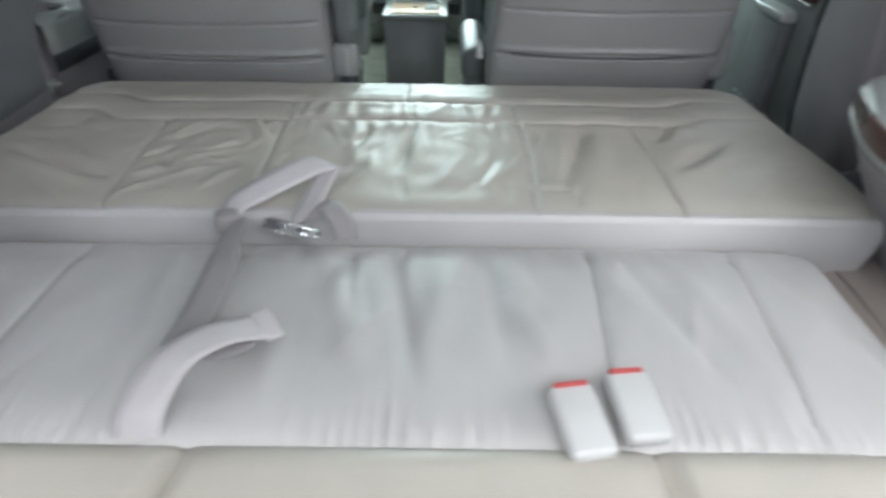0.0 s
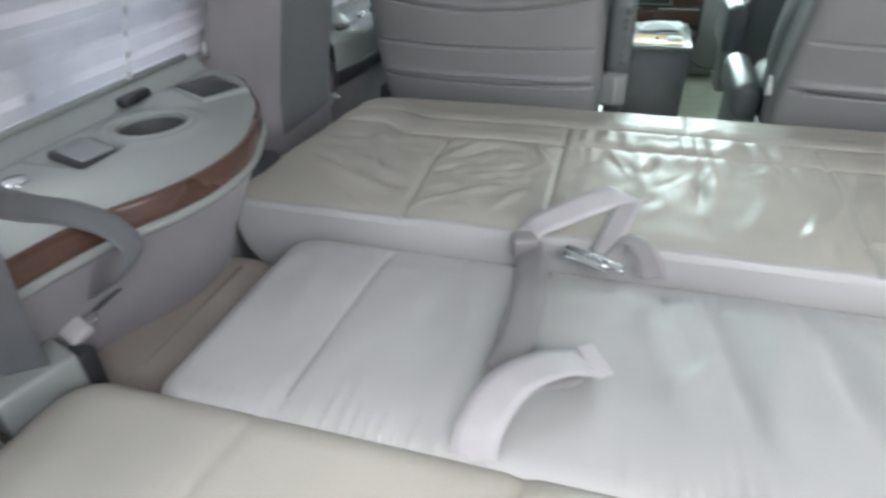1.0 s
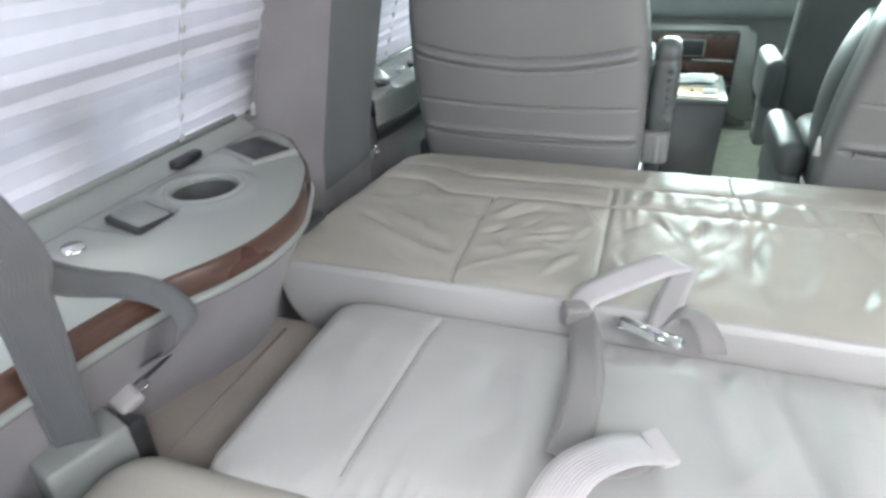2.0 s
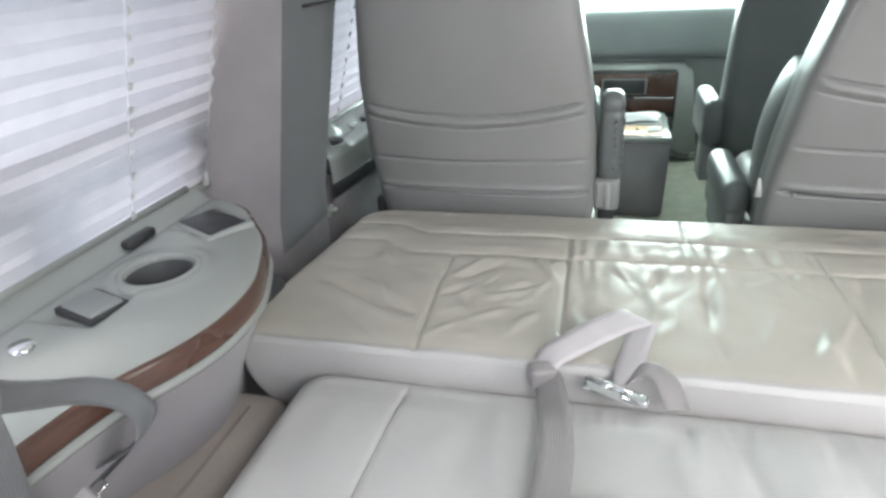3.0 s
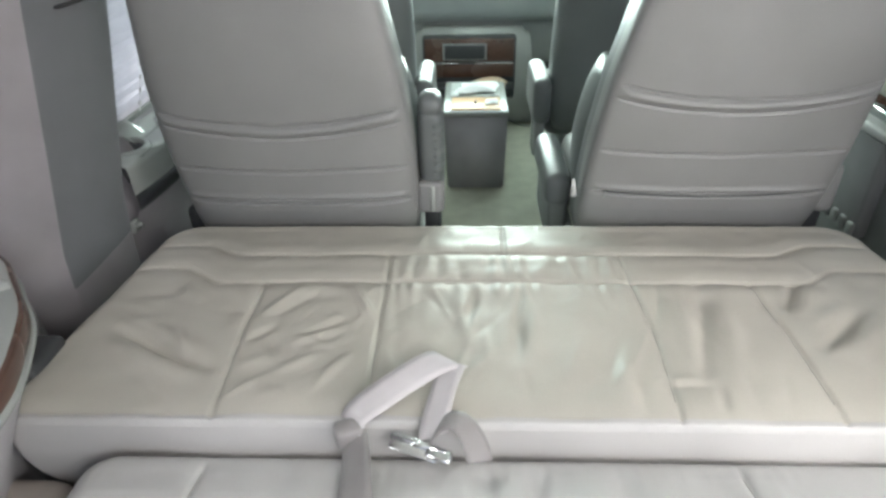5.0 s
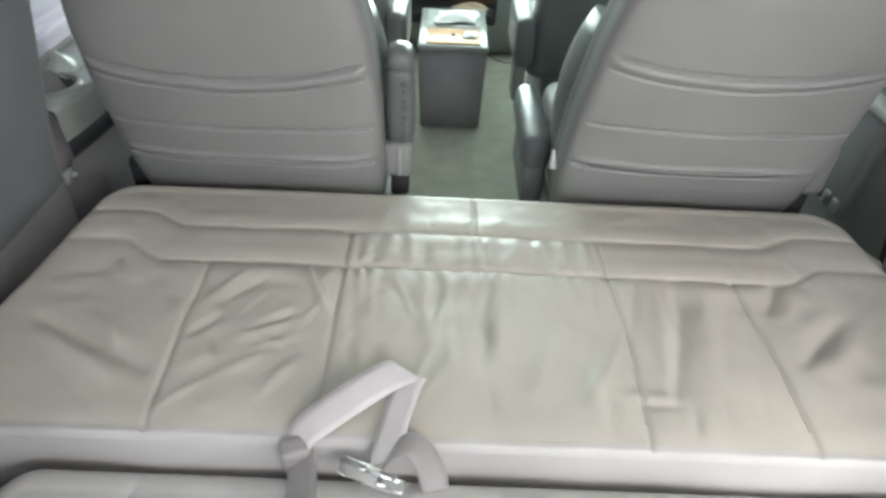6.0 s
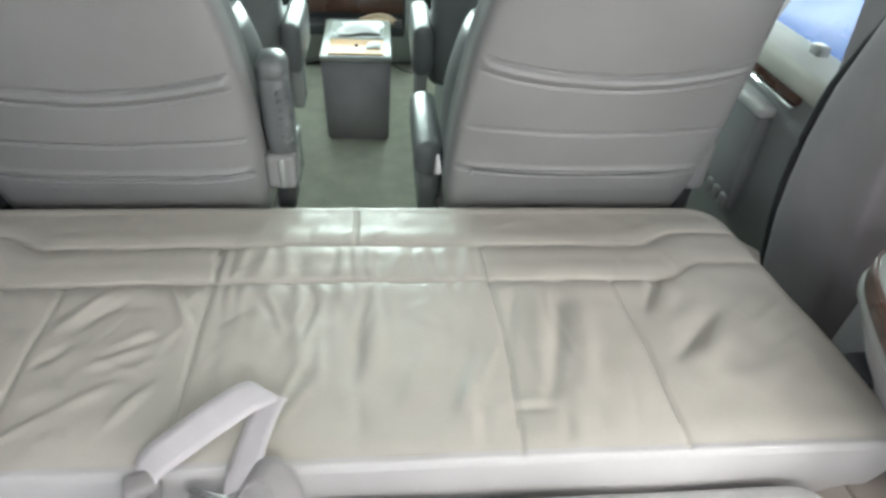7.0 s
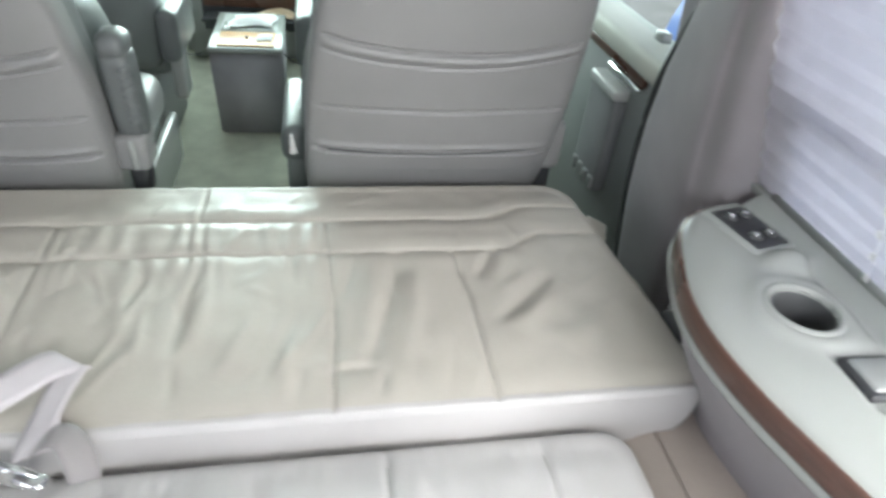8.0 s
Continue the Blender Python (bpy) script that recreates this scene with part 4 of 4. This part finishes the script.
            part("armrest_pucker", rod((ax + s * 0.010, y - 0.040 - 0.10 * (z - 0.53), z), (ax + s * 0.031, y - 0.026 - 0.10 * (z - 0.53), z + 0.007), 0.0048, 8, 0.003), LEATHER_SIDE_SHADE, arm)
        part("armrest_hinge", box(ax - 0.034, y - 0.05, 0.465, ax + 0.030, y + 0.03, 0.545, 0.012, 3), LEATHER_SEAT, ob)
        part("adjuster_lever", box(ax - 0.02, y - 0.03, 0.40, ax + 0.02, y + 0.02, 0.468, 0.01, 2), BLACK, ob, "black ribbed adjuster")
    else:
        part("armrest", box(ax - 0.030, y + 0.09, 0.40, ax + 0.040, y + 0.42, 0.495, 0.03, 4), LEATHER_SIDE_SHADE, ob, "grey leather armrest folded down, in the shaded side tone")
        part("armrest_skirt", box(ax - 0.018, y + 0.10, 0.28, ax + 0.034, y + 0.38, 0.45, 0.015, 3), LEATHER_DARK, ob)
        part("release_cord", rod((ax + 0.008, y - 0.088, 0.532), (ax + 0.006, y - 0.086, 0.572), 0.0085, 10, 0.003), BUCKLE, ob, "pale pull tab")
    if s < 0:
        part("recliner_cover", box(cx - s * 0.285 - 0.035, y - 0.075, 0.475, cx - s * 0.285 + 0.02, y + 0.03, 0.60, 0.022, 4), mat, ob)
    part("recliner_bracket", box(cx - s * 0.265 - 0.03, y - 0.05, 0.385, cx - s * 0.265 + 0.03, y + 0.06, 0.48, 0.012), BLACK, ob)
    return ob


captain_chair(-0.462, 1, "grey leather captain's chair with its inner armrest raised", LEATHER_SEAT, y=1.895, dz=-0.028, lean=-0.04, recline=0.13, arc=-0.021)
captain_chair(0.458, -1, "grey leather captain's chair with its inner armrest lowered", LEATHER_SEAT, y=1.895, arm_up=False, lean=0.065, recline=0.16, arc=0.004, seam=0.012, lip_dz=-0.010)


def front_seat(cx, s, label):
    ob = thing("front_seat", (cx, 3.0, 0), label, "seat", "front seats")
    rings = []
    for z in np.linspace(0.36, 1.12, 22):
        w = np.interp(z, [0.36, 0.45, 0.8, 1.0, 1.08, 1.12], [0.22, 0.25, 0.245, 0.22, 0.18, 0.10])
        d = np.interp(z, [0.36, 0.5, 1.0, 1.12], [0.07, 0.085, 0.07, 0.03])
        yy = 2.72 - 0.16 * (z - 0.4)
        rings.append([(cx + w * math.copysign(abs(math.cos(a)) ** 0.5, math.cos(a)), yy + d * math.copysign(abs(math.sin(a)) ** 0.5, math.sin(a)), z) for a in (2 * math.pi * q / 40 for q in range(40))])
    loft("backrest", rings, LEATHER_DARK, ob)
    part("seat_cushion", box(cx - 0.25, 2.74, 0.30, cx + 0.25, 3.22, 0.44, 0.05, 4), LEATHER_DARK, ob)
    part("pedestal", box(cx - 0.18, 2.80, 0.0, cx + 0.18, 3.18, 0.30, 0.015), PLASTIC_GREY, ob)
    part("armrest", box(cx + s * 0.275 - 0.032, 2.60, 0.40, cx + s * 0.275 + 0.032, 2.90, 0.56, 0.028, 4), LEATHER_SIDE_SHADE, ob)
    part("armrest_bracket", box(cx + s * 0.275 - 0.02, 2.66, 0.26, cx + s * 0.275 + 0.02, 2.76, 0.42, 0.012), PLASTIC, ob)
    return ob


front_seat(-0.50, 1, "dark grey leather driver's seat")
front_seat(0.455, -1, "dark grey leather front passenger seat")

# ---- console ----
CON = thing("centre_console", (-0.06, 3.08, 0), "slate carpeted floor console with a pale tray top", "console")
bm = bmesh.new()
bmesh.ops.create_cube(bm, size=1)
for v in bm.verts:
    w = 0.118 if v.co.z < 0 else 0.128
    v.co = Vector((-0.060 + (w if v.co.x > 0 else -w), 2.892 + (0.40 if v.co.y > 0 else (0.0 if v.co.z > 0 else 0.012)), 0.0 if v.co.z < 0 else 0.325))
bmesh.ops.bevel(bm, geom=bm.edges[:], offset=0.008, segments=2, affect="EDGES")
part("carpeted_body", bm, CONSOLE_LIFTED, CON)
part("top_rim", box(-0.192, 2.886, 0.322, 0.072, 3.30, 0.345, 0.008, 2), PLASTIC, CON, "pale grey plastic rim")
part("rear_lid", box(-0.160, 2.905, 0.342, 0.042, 3.055, 0.350, 0.003), ORANGE, CON, "orange-tan lid under clear wrap")
part("lid_latch", rod((-0.06, 2.985, 0.350), (-0.06, 2.985, 0.356), 0.006, 12), BLACK, CON)
part("front_tray", box(-0.165, 3.075, 0.343, 0.045, 3.27, 0.349, 0.003), PLASTIC_GREY, CON)
for k in range(5):
    part("tray_slat", box(-0.155 + 0.02 * k, 3.09, 0.347, -0.145 + 0.02 * k, 3.16, 0.352, 0.001), PLASTIC, CON)

CON.location += Vector((0.018, 0.028, 0.0))      # it stands a little off the middle of the aisle


def crumple(name, cx, cy, z, lx, ly, h, mat, label, seed, category="tissue"):
    rng = np.random.RandomState(seed)
    n = 22
    verts, faces = [], []
    cr = [(rng.uniform(-1, 1), rng.uniform(-1, 1), rng.uniform(0, 3.14)) for _ in range(6)]
    for i in range(n + 1):
        for j in range(n + 1):
            u, v = i / n * 2 - 1, j / n * 2 - 1
            zz = sum(abs(math.sin((u - a) * math.cos(t) * 2.2 + (v - b) * math.sin(t) * 2.2)) for a, b, t in cr) / 6
            e = 1 - max(abs(u), abs(v)) ** 3
            verts.append((cx + lx * (u + 0.12 * math.sin(3 * v)), cy + ly * (v + 0.15 * math.sin(2.5 * u + 1)), z + 0.001 + h * zz * (0.25 + 0.75 * e)))
    for i in range(n):
        for j in range(n):
            a = i * (n + 1) + j
            faces.append((a, a + 1, a + n + 2, a + n + 1))
    ob = mesh_of(name, verts, faces, mat, smooth=False)
    md = ob.modifiers.new("thick", "SOLIDIFY")
    md.thickness = 0.0015
    return tagged(ob, label, category)


crumple("tissue", -0.027, 3.188, 0.353, 0.080, 0.065, 0.030, PAPER, "crumpled white tissue on the console tray", 3)
crumple("torn_wrapper", 0.023, 3.013, 0.351, 0.026, 0.032, 0.010, PAPER, "white torn wrapper on the orange console lid", 9, "wrapper")

cable = thing("console_cable", (-0.19, 3.1, 0.3), "thin black cable hanging from the console side", "cable")
piping("wire", [(-0.162, 3.10, 0.295), (-0.215, 3.10, 0.262), (-0.26, 3.10, 0.250), (-0.32, 3.09, 0.262), (-0.37, 3.06, 0.30)], 0.0018, BLACK, cable)
cable = thing("console_cable", (0.07, 3.1, 0.3), "thin black cable hanging from the console side", "cable")
piping("wire", [(0.078, 3.08, 0.280), (0.11, 3.08, 0.245), (0.16, 3.08, 0.225), (0.21, 3.07, 0.232), (0.27, 3.05, 0.26)], 0.0018, BLACK, cable)

# ---- dashboard ----
DASH = thing("dashboard", (0, 4.0, 0), "dark grey dashboard with a wood-trimmed centre stack", "dashboard")
part("upper_pad", box(-0.98, 3.80, 0.50, 0.98, 4.28, 0.742, 0.06, 4), DASH_VINYL, DASH)
part("lower_pad", box(-0.98, 3.88, 0.28, 0.98, 4.28, 0.51, 0.02), PLASTIC_GREY, DASH)
bm = bmesh.new()
bmesh.ops.create_cube(bm, size=1)
for v in bm.verts:
    w = 0.34 if v.co.z < 0 else 0.285
    v.co = Vector((-0.05 + (w if v.co.x > 0 else -w), (3.70 if v.co.z > 0 else 3.66) if v.co.y < 0 else 4.2, 0.02 if v.co.z < 0 else 0.478))
bmesh.ops.bevel(bm, geom=bm.edges[:], offset=0.03, segments=3, affect="EDGES")
part("engine_cover", bm, PLASTIC, DASH, "pale grey engine cover")
part("stack_panel", box(-0.30, 3.672, 0.10, 0.165, 3.75, 0.462, 0.008), BLACK, DASH)
part("wood_trim", box(-0.29, 3.662, 0.265, 0.155, 3.70, 0.330, 0.005), WOOD, DASH)
part("wood_trim", box(-0.29, 3.664, 0.345, 0.155, 3.70, 0.455, 0.005), WOOD, DASH)
part("radio", box(-0.19, 3.655, 0.358, 0.01, 3.69, 0.425, 0.004), BLACK, DASH)
part("radio_bezel", box(-0.20, 3.659, 0.352, 0.02, 3.688, 0.432, 0.003), PLASTIC_GREY, DASH)
part("chrome_strip", box(-0.285, 3.655, 0.335, -0.12, 3.70, 0.340, 0.002), CHROME, DASH)
part("chrome_strip", box(-0.04, 3.655, 0.335, 0.15, 3.70, 0.340, 0.002), CHROME, DASH)
part("tray_shelf", box(-0.29, 3.56, 0.225, 0.15, 3.70, 0.240, 0.004), BLACK, DASH)
crumple("napkin", 0.03, 3.61, 0.241, 0.085, 0.04, 0.045, NAPKIN, "folded tan napkin on the dashboard tray", 6, "napkin")

# ---- sliding door ----
DOOR = thing("sliding_door", (1.0, 2.35, 0), "grey sliding side door with pocket and wood trim", "door")
part("door_panel", box(0.985, 1.84, 0.05, 1.045, 2.95, 0.66, 0.015, 3), PLASTIC_GREY, DOOR)
part("window_sill", box(0.965, 1.84, 0.655, 1.098, 2.95, 0.715, 0.018, 3), CREAM, DOOR)
part("wood_strip", box(0.972, 1.93, 0.634, 0.99, 2.80, 0.660, 0.005), WOOD, DOOR)
part("door_pull", box(0.962, 1.93, 0.622, 0.985, 2.12, 0.633, 0.004), CHROME, DOOR, "bright metal door pull")
part("map_pocket", box(0.950, 2.0, 0.30, 0.990, 2.165, 0.575, 0.014, 3), PLUSH_DARK, DOOR)
part("pocket_edge", box(0.943, 1.998, 0.568, 0.992, 2.168, 0.597, 0.010, 3), BUCKLE, DOOR, "white elastic pocket edge")
for k in range(4):
    part("pocket_gather", box(0.940, 2.005 + 0.04 * k, 0.305, 0.955, 2.03 + 0.04 * k, 0.345, 0.006), PLASTIC_GREY, DOOR)
piping("weatherstrip", [(0.945, 1.70, 0.0), (0.945, 1.745, 0.235), (0.945, 1.805, 0.42), (0.945, 1.822, 0.56), (0.946, 1.816, 0.70), (0.948, 1.782, 0.82), (0.95, 1.727, 1.0), (0.95, 1.60, 1.75)], 0.012, RUBBER, DOOR, "black rubber weatherstrip", 6, 8)
part("window_latch", box(1.02, 1.99, 0.722, 1.05, 2.03, 0.745, 0.005), PLASTIC, DOOR)

# ---- belts ----
BELT = thing("lap_belt", (-0.2, 0.9, 0.48), "silver-grey lap belt lying loose over the bed", "seat belt")
strap("webbing", [(-0.222, 0.745, 0.455), (-0.224, 0.775, 0.492), (-0.205, 0.822, 0.518), (-0.170, 0.858, 0.523), (-0.142, 0.882, 0.513), (-0.120, 0.898, 0.503)],
      [(1, 0, 0), (1, -0.05, 0), (0.95, -0.3, 0.02), (0.8, -0.6, 0.05), (0.65, -0.75, 0.05), (0.55, -0.83, 0.05)], 0.05, WEB, BELT)
# The flat run takes a darker tone than the rest of the belt.
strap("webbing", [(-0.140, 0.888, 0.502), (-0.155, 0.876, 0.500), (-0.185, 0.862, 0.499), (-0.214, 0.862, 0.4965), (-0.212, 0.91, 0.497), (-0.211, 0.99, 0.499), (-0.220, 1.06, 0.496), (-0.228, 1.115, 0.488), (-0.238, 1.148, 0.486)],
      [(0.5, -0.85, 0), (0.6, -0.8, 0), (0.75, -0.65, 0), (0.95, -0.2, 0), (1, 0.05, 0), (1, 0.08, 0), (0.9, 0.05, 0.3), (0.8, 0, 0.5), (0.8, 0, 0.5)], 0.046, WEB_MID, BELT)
part("keeper", box(-0.144, 0.885, 0.503, -0.098, 0.907, 0.510, 0.0034, 3, pose(0, 0, 0, 0, 8, -54)), WEB, BELT, "folded strap end")
STRAP = thing("belt_tongue", (-0.15, 1.15, 0.5), "pink-grey belt loop with a chrome tongue on the cushion", "seat belt")
strap("webbing", [(-0.246, 1.148, 0.484), (-0.234, 1.166, 0.507), (-0.200, 1.192, 0.519), (-0.160, 1.220, 0.530), (-0.124, 1.243, 0.537), (-0.103, 1.250, 0.536), (-0.094, 1.244, 0.533)],
      [(0.75, -0.5, 0.1), (0.6, -0.75, -0.1), (0.5, -0.8, -0.3), (0.5, -0.8, -0.3), (0.62, -0.74, -0.2), (0.8, -0.58, -0.1), (0.9, -0.3, 0)], 0.046, WEB, STRAP)
strap("webbing", [(-0.096, 1.246, 0.5345), (-0.101, 1.232, 0.531), (-0.109, 1.203, 0.524), (-0.117, 1.172, 0.514), (-0.121, 1.148, 0.505), (-0.122, 1.134, 0.499)],
      [(0.9, -0.3, 0), (0.97, -0.1, 0.2), (0.95, 0.05, 0.3), (0.95, 0.1, 0.3), (0.95, 0.25, 0.15), (0.9, 0.4, 0)], 0.043, WEB, STRAP)
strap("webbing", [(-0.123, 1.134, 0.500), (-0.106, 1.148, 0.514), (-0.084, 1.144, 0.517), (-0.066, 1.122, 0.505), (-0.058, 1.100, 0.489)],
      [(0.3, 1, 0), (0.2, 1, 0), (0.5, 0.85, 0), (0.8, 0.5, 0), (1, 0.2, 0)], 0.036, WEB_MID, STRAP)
part("tongue_plate", box(-0.182, 1.104, 0.4965, -0.112, 1.128, 0.4995, 0.0012, 2, pose(0, 0, 0, 14, 4, -19)), CHROME, STRAP, "chrome tongue plate")
part("tongue_bar", rod((-0.180, 1.133, 0.502), (-0.104, 1.103, 0.503), 0.0036, 12), CHROME, STRAP)
part("latch_body", box(-0.132, 1.092, 0.494, -0.094, 1.113, 0.505, 0.005, 2, pose(0, 0, 0, 0, 0, -22)), CHROME, STRAP, "polished metal latch")
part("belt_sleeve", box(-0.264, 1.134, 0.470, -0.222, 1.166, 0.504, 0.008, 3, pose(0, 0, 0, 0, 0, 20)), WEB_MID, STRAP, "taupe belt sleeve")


def buckle(cx, cy, turn, label):
    ob = thing("belt_buckle", (cx, cy, 0.5), label, "belt buckle", "belt buckles")
    m = pose(0, 0, 0, 9, 3, turn)
    at = Vector((cx, cy, 0.497))

    def q(x0, y0, z0, x1, y1, z1, r, name, mat, label=""):
        bm = box(x0, y0, z0, x1, y1, z1, r, 3)
        bmesh.ops.transform(bm, matrix=Matrix.Translation(at) @ m, verts=bm.verts)
        part(name, bm, mat, ob, label)
    q(-0.024, -0.048, -0.011, 0.024, 0.033, 0.011, 0.007, "housing", BUCKLE)
    q(-0.019, 0.028, -0.007, 0.019, 0.0355, 0.0120, 0.003, "release_button", RED, "red release button")
    q(-0.012, 0.0335, -0.004, 0.012, 0.0358, 0.0, 0.0008, "tongue_slot", BLACK)


buckle(0.224, 0.776, 12, "white plastic belt buckle with red button in the bed gap")
buckle(0.285, 0.796, 9, "white plastic belt buckle with red button in the bed gap")

SB = thing("shoulder_belt", (-0.82, 0.75, 0.4), "slate shoulder belt hanging beside the side shelf", "seat belt")
strap("webbing", [(-0.86, 0.40, 1.60), (-0.70, 0.52, 1.15), (-0.600, 0.630, 0.85), (-0.660, 0.675, 0.73), (-0.706, 0.700, 0.61), (-0.757, 0.730, 0.486)],
      [(0.8, 0.6, 0.2), (0.8, 0.6, 0.2), (0.75, 0.65, 0.1), (0.7, 0.7, 0), (0.75, 0.65, 0), (0.8, 0.6, 0)], 0.048, WEB_DARK, SB)
strap("webbing", [(-0.655, 0.676, 0.775), (-0.672, 0.715, 0.735), (-0.690, 0.765, 0.695), (-0.690, 0.805, 0.668), (-0.680, 0.838, 0.635), (-0.668, 0.850, 0.602), (-0.680, 0.846, 0.570), (-0.722, 0.846, 0.535), (-0.762, 0.848, 0.508)],
      [(0.3, 0.6, 0.7), (0.3, 0.6, 0.7), (0.3, 0.7, 0.6), (0.2, 0.8, 0.5), (0.1, 0.9, 0.3), (0.1, 0.95, 0), (0, 1, 0.1), (0.2, 0.9, 0), (0.3, 0.9, 0)], 0.032, WEB_DARK, SB)
part("tongue_cover", box(-0.788, 0.828, 0.494, -0.752, 0.892, 0.508, 0.005, 2, pose(0, 0, 0, 18, 14, -14)), BLACK, SB, "black belt tongue cover")
part("stitched_end", box(-0.776, 0.790, 0.478, -0.742, 0.822, 0.494, 0.005, 2, pose(0, 0, 0, 18, 14, -14)), WEB, SB, "pale stitched webbing end")
part("tongue", box(-0.778, 0.815, 0.486, -0.750, 0.842, 0.491, 0.0015, 2, pose(0, 0, 0, 18, 14, -14)), CHROME, SB)
part("anchor_strap", box(-0.762, 0.755, 0.36, -0.724, 0.800, 0.478, 0.008), BLACK, SB)
part("anchor_cover", box(-0.813, 0.688, 0.36, -0.732, 0.785, 0.490, 0.007, 3, pose(0, 0, 0, 2, 2, -17)), PLASTIC, SB, "pale grey anchor cover")


def wheel_cover(s):
    ob = thing("wheel_well_cover", (s * 0.80, 0.9, 0), "taupe vinyl padded wheel well cover beside the bed", "wheel well cover")
    a, b = sorted((s * 0.95, s * 0.655))
    part("pad", box(a, 0.45, 0.0, b, 1.15 if s < 0 else 1.34, 0.405, 0.05, 4), TAN, ob)
    part("seam", rod((s * 0.715, 0.5, 0.4045), (s * 0.715, 1.09 if s < 0 else 1.28, 0.4045), 0.003, 8), TAN, ob)
    return ob


wheel_cover(-1)
wheel_cover(1)
for s in (-1, 1):
    ob = thing("side_latch", (s * 0.79, 1.28, 0.48), "black plastic latch bracket beside the cushion", "latch")
    a, b = sorted((s * (0.752 if s < 0 else 0.778), s * 0.90))
    part("bracket", box(a, 1.235 if s < 0 else 1.262, 0.44, b, 1.335, 0.515 if s < 0 else 0.495, 0.014, 3), BLACK, ob)
    part("pin", rod((s * 0.79, 1.270, 0.478), (s * 0.79, 1.228 if s < 0 else 1.254, 0.478), 0.004, 10), CHROME, ob)
ob = thing("rear_armrest", (-0.83, 0.56, 0.4), "cool grey padded rear side armrest", "armrest")
part("pad", box(-0.96, 0.40, 0.30, -0.722, 0.675, 0.470, 0.05, 4), LEATHER_COOL, ob)

ob = thing("corner_flap", (0.77, 1.62, 0.44), "taupe leather flap at the front corner of the cushion", "flap")
part("flap", box(0.762, 1.60, 0.425, 0.815, 1.672, 0.447, 0.008, 3, pose(0, 0, 0, 0, 18, -25)), LEATHER, ob)
part("hem", rod((0.775, 1.60, 0.440), (0.812, 1.622, 0.428), 0.003, 8), LEATHER, ob)


# ---- outside ----
def parked_car(x0, x1, y0, y1):
    ob = thing("parked_car", ((x0 + x1) / 2, (y0 + y1) / 2, -0.70), "blue car parked on the gravel outside the van", "car")
    rings = []
    for t, h, w in ((0.0, 0.55, 0.86), (0.04, 0.70, 0.95), (0.25, 0.80, 1.0), (0.5, 0.82, 1.0), (0.75, 0.80, 1.0), (0.96, 0.68, 0.95), (1.0, 0.52, 0.86)):
        yy, c, hw = y0 + (y1 - y0) * t, (x0 + x1) / 2, (x1 - x0) / 2 * w
        prof = [(-1, 0.30), (-1.0, 0.55), (-0.97, 0.78), (-0.88, 0.95), (-0.6, 1.0), (0.6, 1.0), (0.88, 0.95), (0.97, 0.78), (1.0, 0.55), (1, 0.30)]
        rings.append([(c + hw * a, yy, -0.70 + 1.75 * h * b) for a, b in prof])
    loft("body", rings, BLUE, ob)
    rings = []
    for t, h, w in ((0.24, 0.0, 0.84), (0.36, 0.48, 0.72), (0.70, 0.50, 0.72), (0.84, 0.0, 0.84)):
        yy, c, hw = y0 + (y1 - y0) * t, (x0 + x1) / 2, (x1 - x0) / 2 * w
        rings.append([(c - hw, yy, 0.70), (c - hw * 0.92, yy, 0.70 + h), (c + hw * 0.92, yy, 0.70 + h), (c + hw, yy, 0.70)])
    loft("cabin", rings, BLACK, ob, "dark glazed cabin")
    for f in (0.2, 0.8):
        for x in (x0 + 0.02, x1 - 0.02):
            yy = y0 + (y1 - y0) * f
            wh = part("wheel", rod((x - 0.09, yy, -0.38), (x + 0.09, yy, -0.38), 0.32, 28), RUBBER, ob)
            part("rim", rod((x - 0.095, yy, -0.38), (x + 0.095, yy, -0.38), 0.19, 20), CHROME, wh)
    return ob


parked_car(2.1, 3.9, -0.6, 4.1)

tagged(part("trim_joint", box(-0.800, 1.66, 0.972, -0.788, 1.86, 0.977), RUBBER), "dark joint line across the plush pillar", "trim", kind="structure")
hook = thing("pillar_hook", (-0.885, 1.83, 0.42), "small pale plastic hook on the pillar", "hook")
part("base_plate", box(-0.892, 1.815, 0.425, -0.879, 1.845, 0.455, 0.004), PLASTIC, hook)
part("peg", rod((-0.882, 1.83, 0.44), (-0.866, 1.83, 0.446), 0.006, 10), PLASTIC, hook)
pull = thing("cord_pull", (-0.968, 1.44, 0.66), "clear cord pull hanging from the window shade", "cord pull")
part("cord", rod((-0.956, 1.44, 0.68), (-0.800, 1.445, 1.20), 0.0011, 6), BUCKLE, pull)
part("knob", rod((-0.962, 1.44, 0.657), (-0.956, 1.44, 0.682), 0.006, 12, 0.003), BUCKLE, pull)
